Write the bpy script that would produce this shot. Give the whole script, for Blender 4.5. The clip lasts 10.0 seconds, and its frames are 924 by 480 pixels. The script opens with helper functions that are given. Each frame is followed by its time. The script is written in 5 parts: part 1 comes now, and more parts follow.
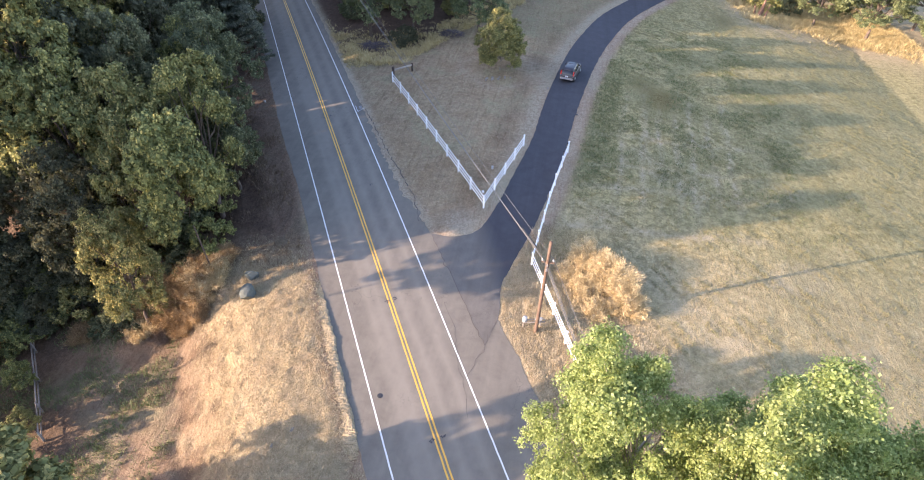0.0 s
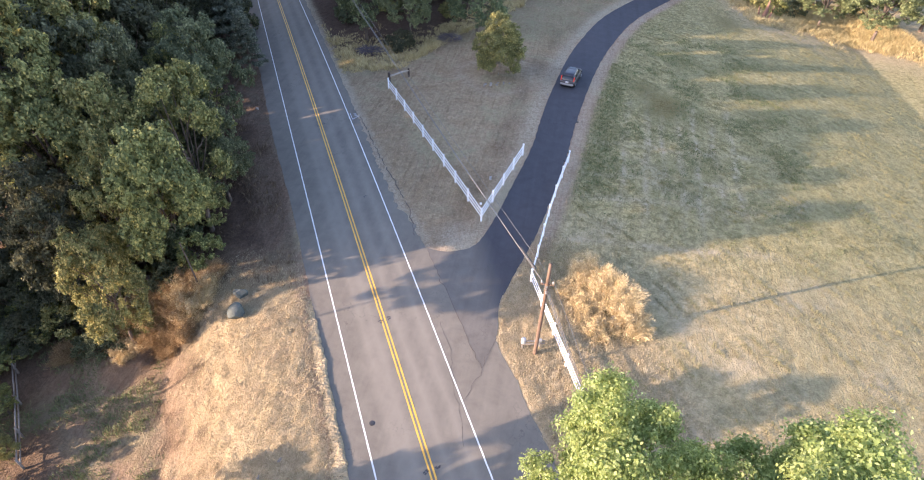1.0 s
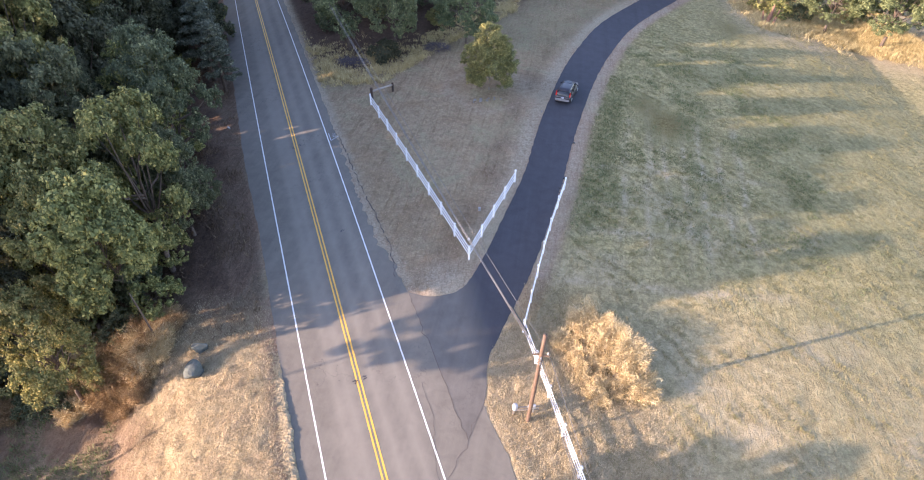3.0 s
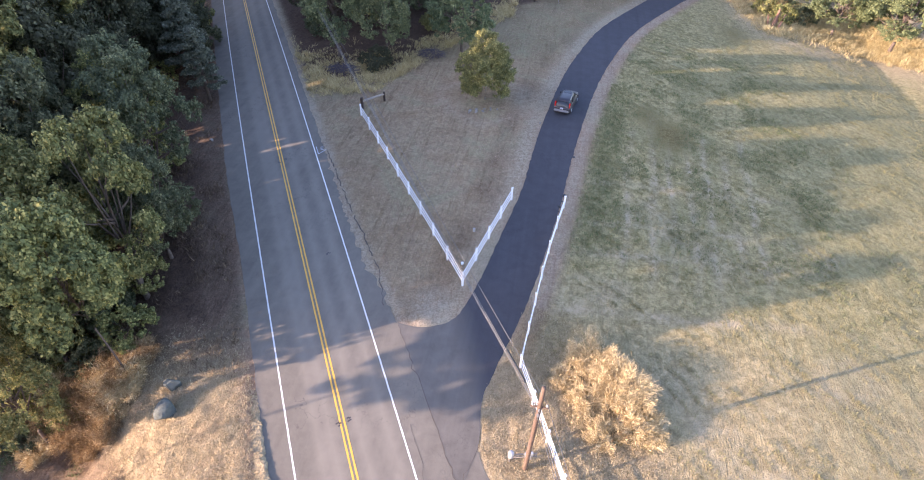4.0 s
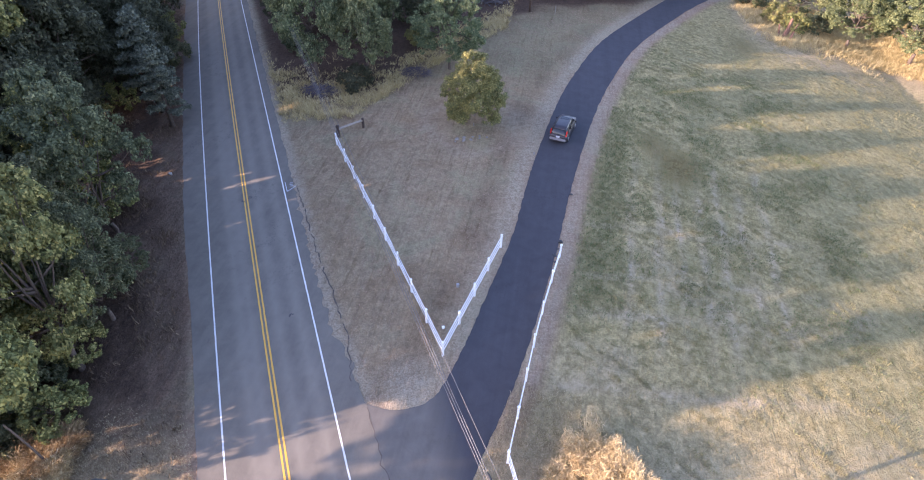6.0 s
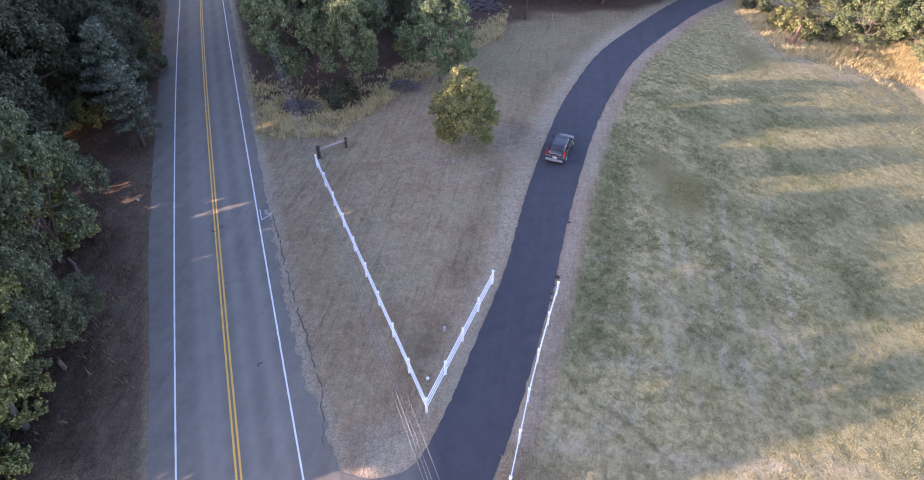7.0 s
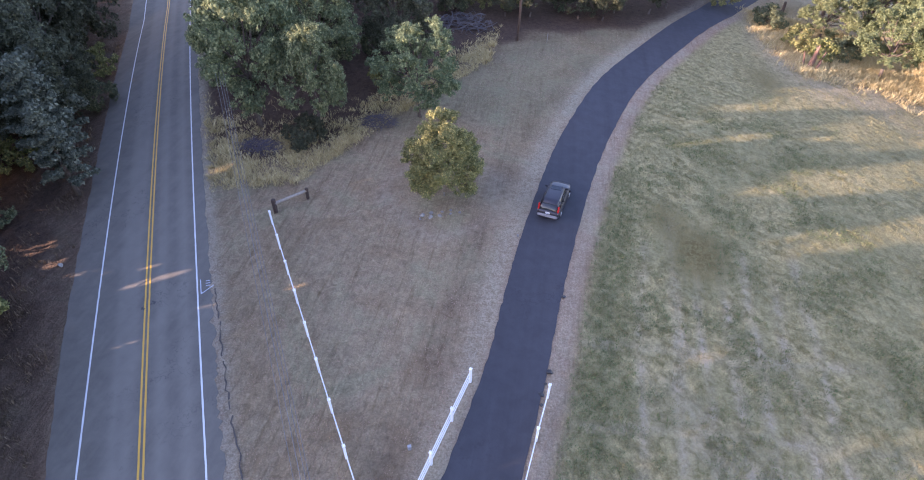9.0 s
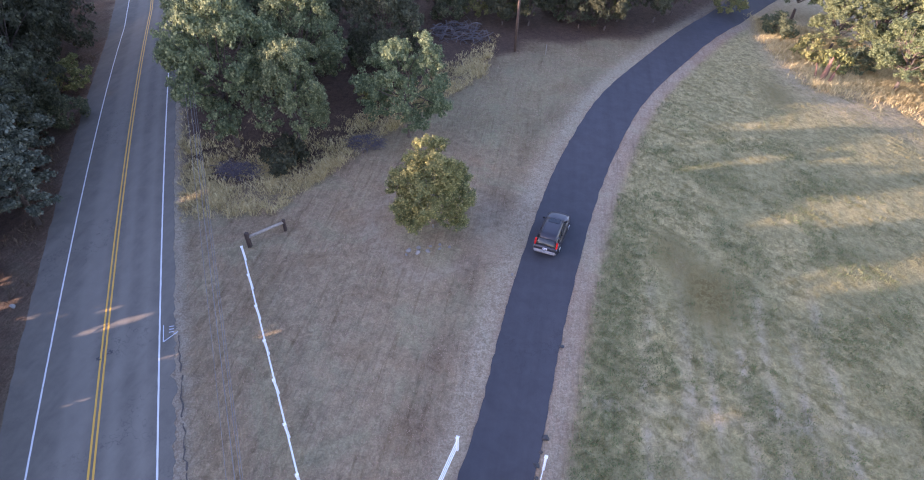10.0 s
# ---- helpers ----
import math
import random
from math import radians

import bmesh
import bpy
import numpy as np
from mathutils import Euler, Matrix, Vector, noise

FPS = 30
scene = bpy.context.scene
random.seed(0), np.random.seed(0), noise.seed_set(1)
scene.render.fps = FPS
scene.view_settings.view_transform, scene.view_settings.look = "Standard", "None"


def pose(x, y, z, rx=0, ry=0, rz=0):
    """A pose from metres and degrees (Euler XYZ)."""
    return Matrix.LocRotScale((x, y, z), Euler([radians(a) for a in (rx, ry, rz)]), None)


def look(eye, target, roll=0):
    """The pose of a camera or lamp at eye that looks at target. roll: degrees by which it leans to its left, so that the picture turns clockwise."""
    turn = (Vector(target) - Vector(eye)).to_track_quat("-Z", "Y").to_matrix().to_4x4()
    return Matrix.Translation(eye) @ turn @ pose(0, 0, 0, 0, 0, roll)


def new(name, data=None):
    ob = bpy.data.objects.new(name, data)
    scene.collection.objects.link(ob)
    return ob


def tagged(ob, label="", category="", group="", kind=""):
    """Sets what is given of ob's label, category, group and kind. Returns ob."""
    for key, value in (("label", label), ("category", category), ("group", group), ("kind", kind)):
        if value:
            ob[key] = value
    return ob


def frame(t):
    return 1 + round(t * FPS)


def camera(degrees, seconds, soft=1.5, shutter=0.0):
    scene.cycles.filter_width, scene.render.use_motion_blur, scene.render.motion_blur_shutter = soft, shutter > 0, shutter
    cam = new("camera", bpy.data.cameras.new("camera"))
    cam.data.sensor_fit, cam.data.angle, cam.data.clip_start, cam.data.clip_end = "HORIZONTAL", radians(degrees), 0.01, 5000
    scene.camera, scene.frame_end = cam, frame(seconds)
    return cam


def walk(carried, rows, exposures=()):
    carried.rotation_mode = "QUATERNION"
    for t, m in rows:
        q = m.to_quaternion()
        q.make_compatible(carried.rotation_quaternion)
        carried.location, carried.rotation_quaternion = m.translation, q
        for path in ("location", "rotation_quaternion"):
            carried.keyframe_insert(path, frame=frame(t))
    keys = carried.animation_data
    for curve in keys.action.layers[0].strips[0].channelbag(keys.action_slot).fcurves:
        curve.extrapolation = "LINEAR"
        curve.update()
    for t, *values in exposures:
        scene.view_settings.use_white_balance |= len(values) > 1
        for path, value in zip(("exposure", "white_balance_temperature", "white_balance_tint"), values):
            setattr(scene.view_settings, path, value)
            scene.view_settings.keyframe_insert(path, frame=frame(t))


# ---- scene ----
cam = camera(76.30, 10.0, 1.0)
PATH = [
    (0.0, (2.42, -2.13, 33.95), (-2.98, 27.46, 7.59), 0.94),
    (0.5, (2.39, -1.17, 33.84), (-3.05, 28.42, 7.47), 0.81),
    (1.0, (2.34, 0.21, 33.82), (-3.11, 29.72, 7.39), 0.73),
    (1.5, (2.22, 1.48, 33.77), (-3.16, 30.95, 7.27), 0.78),
    (2.0, (2.18, 3.15, 33.66), (-3.10, 32.59, 7.10), 0.76),
    (2.5, (2.09, 4.70, 33.61), (-3.08, 34.07, 6.96), 0.77),
    (4.0, (1.65, 10.06, 33.09), (-3.27, 39.31, 6.24), 1.12),
    (4.5, (1.62, 11.73, 32.87), (-3.26, 40.94, 5.98), 1.11),
    (5.0, (1.55, 13.77, 32.71), (-3.29, 42.92, 5.75), 1.16),
    (5.5, (1.59, 15.49, 32.70), (-3.26, 44.57, 5.67), 1.09),
    (7.0, (1.65, 22.46, 31.71), (-3.17, 51.56, 4.69), 0.82),
    (7.5, (1.66, 24.59, 31.54), (-3.13, 53.67, 4.49), 0.74),
    (8.0, (1.74, 27.09, 31.25), (-3.07, 56.17, 4.21), 0.67),
    (8.5, (1.77, 29.21, 30.96), (-3.05, 58.32, 3.95), 0.71),
    (9.0, (1.77, 31.82, 30.70), (-3.04, 60.92, 3.68), 0.77),
    (9.5, (1.73, 34.02, 30.53), (-3.06, 63.06, 3.44), 0.81),
    (10.0, (1.66, 36.67, 30.32), (-3.11, 65.66, 3.18), 0.94),
]
walk(cam, [(t, look(eye, target, roll)) for t, eye, target, roll in PATH],
     [(0.0, 2.40, 6270, 27), (5.0, 2.43, 6060, 34), (10.0, 2.46, 5990, 39)])

# ---- world, sun ----
SUN_AZ, SUN_EL = 29.6, 13.9
world = bpy.data.worlds.new("sky")
scene.world = world
world.use_nodes = True
wn = world.node_tree.nodes
sky = wn.new("ShaderNodeTexSky")
sky.sky_type, sky.sun_disc = "NISHITA", False
sky.sun_elevation, sky.sun_rotation = radians(SUN_EL), radians(240.4)
wn["Background"].inputs["Strength"].default_value = 0.15
world.node_tree.links.new(sky.outputs[0], wn["Background"].inputs["Color"])
sun = new("sun", bpy.data.lights.new("sun", "SUN"))
sun.data.energy, sun.data.angle, sun.data.color = 3.45, radians(0.45), (1.0, 0.81, 0.56)
sun.matrix_world = look((0, 0, 60), (math.cos(radians(SUN_AZ)), math.sin(radians(SUN_AZ)), 60 - math.tan(radians(SUN_EL))))


# ---- materials ----
def shader(name):
    m = bpy.data.materials.new(name)
    m.use_nodes = True
    return m, m.node_tree.nodes, m.node_tree.links, m.node_tree.nodes["Principled BSDF"]


def mixc(nodes, links, fac, a, b, mode="MIX"):
    n = nodes.new("ShaderNodeMix")
    n.data_type, n.blend_type = "RGBA", mode
    for sock, v in ((n.inputs["Factor"], fac), (n.inputs[6], a), (n.inputs[7], b)):
        if isinstance(v, bpy.types.NodeSocket):
            links.new(v, sock)
        elif isinstance(v, (int, float)):
            sock.default_value = v
        else:
            sock.default_value = (*v, 1)
    return n.outputs[2]


def noise_tex(nodes, links, scale, detail=4, rough=0.6, vec=None, distortion=0.0):
    n = nodes.new("ShaderNodeTexNoise")
    n.inputs["Scale"].default_value, n.inputs["Detail"].default_value = scale, detail
    n.inputs["Roughness"].default_value, n.inputs["Distortion"].default_value = rough, distortion
    if vec is not None:
        links.new(vec, n.inputs["Vector"])
    return n.outputs["Fac"]


def ramp(nodes, links, fac, lo, hi):
    n = nodes.new("ShaderNodeMapRange")
    n.inputs["From Min"].default_value, n.inputs["From Max"].default_value = lo, hi
    links.new(fac, n.inputs["Value"])
    return n.outputs[0]


def maths(nodes, links, op, a, b):
    n = nodes.new("ShaderNodeMath")
    n.operation = op
    for i, v in enumerate((a, b)):
        if isinstance(v, bpy.types.NodeSocket):
            links.new(v, n.inputs[i])
        else:
            n.inputs[i].default_value = v
    return n.outputs[0]


def bump(nodes, links, bsdf, height, strength, dist):
    n = nodes.new("ShaderNodeBump")
    n.inputs["Strength"].default_value, n.inputs["Distance"].default_value = strength, dist
    links.new(height, n.inputs["Height"])
    links.new(n.outputs[0], bsdf.inputs["Normal"])


def position(nodes, links, scale=(1, 1, 1), turn=0.0):
    g = nodes.new("ShaderNodeNewGeometry")
    m = nodes.new("ShaderNodeMapping")
    m.inputs["Scale"].default_value, m.inputs["Rotation"].default_value = scale, (0, 0, radians(turn))
    links.new(g.outputs["Position"], m.inputs["Vector"])
    return m.outputs[0]


def plain(name, colour, rough=0.6, metal=0.0, vary=0.25, scale=3.0, relief=0.15, dist=0.01, coat=0.0):
    """A surface of one colour, with grain and wear at two scales."""
    m, n, l, b = shader(name)
    p = position(n, l)
    big, fine = noise_tex(n, l, scale, 5, 0.65, p), noise_tex(n, l, scale * 14, 3, 0.6, p)
    f = maths(n, l, "ADD", maths(n, l, "MULTIPLY", big, 0.65), maths(n, l, "MULTIPLY", fine, 0.35))
    dark = tuple(c * (1 - vary) for c in colour)
    light = tuple(min(1, c * (1 + vary)) for c in colour)
    l.new(mixc(n, l, ramp(n, l, f, 0.3, 0.7), dark, light), b.inputs["Base Color"])
    b.inputs["Roughness"].default_value, b.inputs["Metallic"].default_value = rough, metal
    b.inputs["Coat Weight"].default_value = coat
    if relief:
        bump(n, l, b, fine, relief, dist)
    return m


def leafy(name, a, b_, c, glow=0.35, spread=0.5, shift=0.03):
    """Leaves: three greens that vary from leaf to leaf and from bough to bough, thin enough to let light through."""
    m, n, l, b = shader(name)
    g = n.new("ShaderNodeNewGeometry")
    t = n.new("ShaderNodeObjectInfo")
    rnd = g.outputs["Random Per Island"]
    clump = noise_tex(n, l, 0.55, 3, 0.6, position(n, l))
    col = mixc(n, l, ramp(n, l, clump, 0.35, 0.65), a, b_)
    col = mixc(n, l, ramp(n, l, rnd, 0.62, 1.0), col, c)
    hue = n.new("ShaderNodeHueSaturation")
    l.new(col, hue.inputs["Color"])
    l.new(maths(n, l, "ADD", maths(n, l, "MULTIPLY", t.outputs["Random"], shift), 0.5 - shift / 2), hue.inputs["Hue"])
    l.new(maths(n, l, "ADD", maths(n, l, "MULTIPLY", rnd, spread), 1 - spread / 2), hue.inputs["Value"])
    col = hue.outputs[0]
    l.new(col, b.inputs["Base Color"])
    b.inputs["Roughness"].default_value, b.inputs["Specular IOR Level"].default_value = 0.6, 0.12
    tr = n.new("ShaderNodeBsdfTranslucent")
    l.new(col, tr.inputs["Color"])
    mx = n.new("ShaderNodeMixShader")
    mx.inputs[0].default_value = glow
    l.new(b.outputs[0], mx.inputs[1])
    l.new(tr.outputs[0], mx.inputs[2])
    l.new(mx.outputs[0], n["Material Output"].inputs["Surface"])
    return m


def straw(name, a, b_, c):
    """Dry blades, from pale to rusty, that vary from blade to blade."""
    return leafy(name, a, b_, c, 0.15, 0.25, 0.0)


def ground_material():
    """Dry mown grass, with green growth, gold straw, leaf litter and bare gravel where the sheet's weights say so."""
    m, n, l, b = shader("dry_ground")
    p = position(n, l)

    def weight(name):
        a = n.new("ShaderNodeAttribute")
        a.attribute_name = name
        return a.outputs["Fac"]
    fine = noise_tex(n, l, 9.0, 6, 0.75, p)
    mid = noise_tex(n, l, 1.6, 5, 0.7, p, 0.6)
    big = noise_tex(n, l, 0.22, 5, 0.62, p, 0.8)
    rows_ = noise_tex(n, l, 1.0, 4, 0.65, position(n, l, (2.4, 0.18, 1.0), 33.0), 0.5)
    base = mixc(n, l, ramp(n, l, mid, 0.3, 0.72), (0.232, 0.155, 0.110), (0.40, 0.288, 0.207))
    base = mixc(n, l, ramp(n, l, big, 0.38, 0.66), base, (0.335, 0.250, 0.175))
    fieldc = mixc(n, l, ramp(n, l, maths(n, l, "ADD", maths(n, l, "MULTIPLY", rows_, 0.2), maths(n, l, "MULTIPLY", mid, 0.8)), 0.38, 0.60), (0.200, 0.175, 0.082), (0.430, 0.362, 0.190))
    streak = noise_tex(n, l, 1.0, 4, 0.7, position(n, l, (3.0, 0.16, 1.0), -36.0), 0.4)
    base = mixc(n, l, ramp(n, l, streak, 0.52, 0.70), base, (0.38, 0.295, 0.207))
    base = mixc(n, l, ramp(n, l, streak, 0.46, 0.32), base, (0.19, 0.125, 0.086))
    broad = noise_tex(n, l, 0.13, 4, 0.65, p, 1.2)
    base = mixc(n, l, maths(n, l, "MULTIPLY", ramp(n, l, broad, 0.50, 0.62), 0.6), base, (0.245, 0.150, 0.098))
    base = mixc(n, l, maths(n, l, "MULTIPLY", ramp(n, l, broad, 0.47, 0.36), 0.6), base, (0.310, 0.285, 0.190))
    col = mixc(n, l, weight("field"), base, fieldc)
    gold = mixc(n, l, ramp(n, l, mid, 0.3, 0.7), (0.330, 0.262, 0.160), (0.49, 0.398, 0.258))
    col = mixc(n, l, weight("gold"), col, gold)
    green = mixc(n, l, ramp(n, l, mid, 0.3, 0.7), (0.142, 0.146, 0.076), (0.240, 0.234, 0.124))
    gw = maths(n, l, "MULTIPLY", weight("green"), ramp(n, l, maths(n, l, "ADD", maths(n, l, "MULTIPLY", mid, 0.6), maths(n, l, "MULTIPLY", fine, 0.4)), 0.33, 0.58))
    col = mixc(n, l, gw, col, green)
    # leaf litter, its browns darkened to stand in for canopy shade
    litter = mixc(n, l, ramp(n, l, maths(n, l, "ADD", maths(n, l, "MULTIPLY", mid, 0.5), maths(n, l, "MULTIPLY", fine, 0.5)), 0.35, 0.65), (0.055, 0.038, 0.030), (0.145, 0.096, 0.068))
    col = mixc(n, l, weight("litter"), col, litter)
    gravel = mixc(n, l, ramp(n, l, fine, 0.3, 0.7), (0.290, 0.246, 0.186), (0.46, 0.398, 0.308))
    bw = maths(n, l, "MULTIPLY", weight("bare"), ramp(n, l, maths(n, l, "ADD", maths(n, l, "MULTIPLY", mid, 0.5), maths(n, l, "MULTIPLY", fine, 0.5)), 0.28, 0.55))
    col = mixc(n, l, bw, col, gravel)
    col = mixc(n, l, 0.75, col, mixc(n, l, ramp(n, l, fine, 0.25, 0.75), (0.66, 0.65, 0.63), (1.16, 1.15, 1.13)), "MULTIPLY")
    clump = noise_tex(n, l, 3.4, 4, 0.75, p, 1.2)
    col = mixc(n, l, 0.85, col, mixc(n, l, ramp(n, l, clump, 0.40, 0.60), (0.80, 0.80, 0.76), (1.10, 1.09, 1.08)), "MULTIPLY")
    col = mixc(n, l, maths(n, l, "MULTIPLY", weight("pale"), ramp(n, l, mid, 0.25, 0.6)), col, (0.40, 0.335, 0.25))
    col = mixc(n, l, maths(n, l, "MULTIPLY", weight("weedy"), ramp(n, l, maths(n, l, "ADD", maths(n, l, "MULTIPLY", mid, 0.5), maths(n, l, "MULTIPLY", clump, 0.5)), 0.38, 0.54)), col, (0.125, 0.097, 0.036))
    l.new(col, b.inputs["Base Color"])
    b.inputs["Roughness"].default_value, b.inputs["Specular IOR Level"].default_value = 0.95, 0.1
    swath = noise_tex(n, l, 1.0, 4, 0.7, position(n, l, (3.6, 0.9, 1.0), 33.0), 0.8)
    hgt = maths(n, l, "ADD", maths(n, l, "MULTIPLY", clump, 0.6), maths(n, l, "MULTIPLY", fine, 0.4))
    hgt = maths(n, l, "ADD", hgt, maths(n, l, "MULTIPLY", swath, 0.9))
    bump(n, l, b, hgt, 1.0, 0.22)
    return m


def asphalt(name, dark, light, wheel=0.0, crack=0.0, rough=0.75, fresh=None):
    """Rolled asphalt: stones, worn wheel tracks along the road, patches and fine cracks."""
    m, n, l, b = shader(name)
    p = position(n, l)
    fine = noise_tex(n, l, 28.0, 4, 0.7, p)
    mid = noise_tex(n, l, 0.9, 5, 0.65, p, 0.4)
    along = noise_tex(n, l, 1.0, 4, 0.6, position(n, l, (0.9, 0.03, 1), -30.1), 0.2)
    f = maths(n, l, "ADD", maths(n, l, "MULTIPLY", mid, 0.4), maths(n, l, "MULTIPLY", fine, 0.25))
    f = maths(n, l, "ADD", f, maths(n, l, "MULTIPLY", along, 0.35))
    col = mixc(n, l, ramp(n, l, f, 0.36, 0.62), dark, light)
    if wheel:
        a = n.new("ShaderNodeAttribute")
        a.attribute_name = "wear"
        worn = tuple(c * 1.35 for c in light)
        share = a.outputs["Fac"]
        if fresh:
            worn = mixc(n, l, ramp(n, l, f, 0.36, 0.62), tuple(c * 0.7 for c in fresh), fresh)
            share = ramp(n, l, maths(n, l, "ADD", share, maths(n, l, "MULTIPLY", mid, 0.5)), 0.45, 1.05)
        col = mixc(n, l, maths(n, l, "MULTIPLY", share, wheel), col, worn)
    if crack:
        v = n.new("ShaderNodeTexVoronoi")
        v.feature = "DISTANCE_TO_EDGE"
        v.inputs["Scale"].default_value = 0.32
        d = n.new("ShaderNodeTexNoise")
        d.inputs["Scale"].default_value = 1.7
        l.new(p, d.inputs["Vector"])
        sc = n.new("ShaderNodeVectorMath")
        sc.operation = "MULTIPLY_ADD"
        sc.inputs[1].default_value = (3, 3, 3)
        l.new(d.outputs["Color"], sc.inputs[0])
        l.new(p, sc.inputs[2])
        l.new(sc.outputs[0], v.inputs["Vector"])
        line = ramp(n, l, v.outputs["Distance"], 0.016, 0.004)
        line = maths(n, l, "MULTIPLY", line, ramp(n, l, noise_tex(n, l, 0.13, 2, 0.5, p), 0.52, 0.64))
        col = mixc(n, l, maths(n, l, "MULTIPLY", line, crack), col, (0.022, 0.021, 0.022))
    l.new(col, b.inputs["Base Color"])
    b.inputs["Roughness"].default_value, b.inputs["Specular IOR Level"].default_value = rough, 0.1
    bump(n, l, b, fine, 0.35, 0.01)
    return m


def road_paint(name, colour, under):
    """Road paint, worn through to the asphalt in specks."""
    m, n, l, b = shader(name)
    p = position(n, l)
    worn = maths(n, l, "ADD", maths(n, l, "MULTIPLY", noise_tex(n, l, 22, 4, 0.7, p), 0.6), maths(n, l, "MULTIPLY", noise_tex(n, l, 1.2, 3, 0.6, p), 0.4))
    l.new(mixc(n, l, ramp(n, l, worn, 0.58, 0.72), colour, under), b.inputs["Base Color"])
    b.inputs["Roughness"].default_value = 0.6
    return m


M_GROUND = ground_material()
M_ROAD = asphalt("old_asphalt", (0.120, 0.107, 0.089), (0.176, 0.157, 0.130), 0.45, 0.35)
M_DRIVE = asphalt("driveway_asphalt", (0.098, 0.090, 0.080), (0.148, 0.135, 0.118), 1.0, 0.25, 0.8, (0.064, 0.064, 0.071))
M_DIRT = plain("dark_dirt", (0.085, 0.070, 0.058), 0.95, 0, 0.4, 5, 0.4)
M_TAR = plain("tar", (0.028, 0.027, 0.028), 0.5, 0, 0.4, 4)
M_WHITE = road_paint("white_paint", (0.60, 0.60, 0.58), (0.22, 0.20, 0.19))
M_YELLOW = road_paint("yellow_paint", (0.62, 0.34, 0.045), (0.20, 0.16, 0.12))
M_CHALK = plain("marking_chalk", (0.48, 0.50, 0.55), 0.9, 0, 0.4, 9)
M_FENCE = plain("white_vinyl", (0.74, 0.75, 0.77), 0.45, 0, 0.05, 2, 0.05)
M_POLE = plain("creosoted_wood", (0.115, 0.074, 0.052), 0.85, 0, 0.35, 5, 0.5, 0.02)
M_GREYWOOD = plain("weathered_wood", (0.24, 0.21, 0.18), 0.9, 0, 0.35, 6, 0.5, 0.02)
M_DARKWOOD = plain("dark_wood", (0.055, 0.036, 0.028), 0.85, 0, 0.35, 6, 0.4, 0.02)
M_METAL = plain("galvanised_steel", (0.50, 0.50, 0.50), 0.45, 0.8, 0.2, 6)
M_WIRE = plain("weathered_wire", (0.13, 0.125, 0.12), 0.7, 0.0, 0.2, 3, 0)
M_BLACK = plain("black_rubber", (0.02, 0.02, 0.021), 0.6, 0, 0.3, 6)
M_STONE = plain("grey_boulder", (0.088, 0.100, 0.090), 0.9, 0, 0.45, 2.5, 0.8, 0.05)
M_PALESTONE = plain("pale_stone", (0.24, 0.22, 0.195), 0.9, 0, 0.3, 4, 0.6, 0.03)
M_BARK = plain("oak_bark", (0.115, 0.085, 0.065), 0.95, 0, 0.4, 5, 0.9, 0.04)
M_PALEBARK = plain("pale_bark", (0.30, 0.26, 0.215), 0.95, 0, 0.3, 5, 0.7, 0.03)
M_DEAD = plain("dead_branches", (0.12, 0.105, 0.105), 0.95, 0, 0.35, 4, 0.4)
M_OAK = leafy("oak_leaves", (0.141, 0.158, 0.065), (0.222, 0.227, 0.081), (0.352, 0.308, 0.111), 0.28)
M_OAKGREY = leafy("grey_oak_leaves", (0.104, 0.123, 0.072), (0.15, 0.163, 0.088), (0.216, 0.217, 0.114), 0.42)
M_OAKFAR = leafy("far_oak_leaves", (0.133, 0.166, 0.089), (0.186, 0.216, 0.108), (0.282, 0.296, 0.144), 0.4)
M_OLIVE = leafy("olive_bush_leaves", (0.159, 0.179, 0.077), (0.235, 0.237, 0.089), (0.392, 0.337, 0.123))
M_PALEOAK = leafy("pale_oak_leaves", (0.138, 0.165, 0.08), (0.189, 0.215, 0.1), (0.258, 0.27, 0.125), 0.42)
# oak green darkened for the woods' shade; also a dark shrub's own colour
M_DARK_SHADED = leafy("dark_and_shaded_leaves", (0.070, 0.075, 0.046), (0.095, 0.098, 0.058), (0.125, 0.128, 0.074), 0.35)
M_REDWOOD = plain("split_red_wood", (0.19, 0.10, 0.065), 0.9, 0, 0.35, 5, 0.5, 0.02)
M_BRIGHT = leafy("cottonwood_leaves", (0.246, 0.306, 0.107), (0.334, 0.391, 0.141), (0.449, 0.476, 0.217), 0.62)
M_PINE = leafy("pine_needles", (0.105, 0.117, 0.084), (0.145, 0.153, 0.108), (0.187, 0.188, 0.132), 0.2)
M_STRAW = straw("straw_blades", (0.344, 0.274, 0.166), (0.413, 0.34, 0.211), (0.472, 0.401, 0.261))
M_GOLD = straw("golden_plumes", (0.449, 0.331, 0.164), (0.565, 0.442, 0.244), (0.66, 0.552, 0.348))
M_TALL = straw("tall_dry_blades", (0.404, 0.303, 0.136), (0.498, 0.392, 0.186), (0.564, 0.47, 0.246))
M_RUST = straw("rusty_brush", (0.228, 0.147, 0.075), (0.32, 0.215, 0.11), (0.414, 0.304, 0.165))
M_FIELD = straw("field_blades", (0.205, 0.184, 0.088), (0.261, 0.232, 0.118), (0.197, 0.192, 0.081))
M_STUBBLE = straw("stubble_blades", (0.363, 0.233, 0.169), (0.441, 0.294, 0.217), (0.363, 0.261, 0.178))
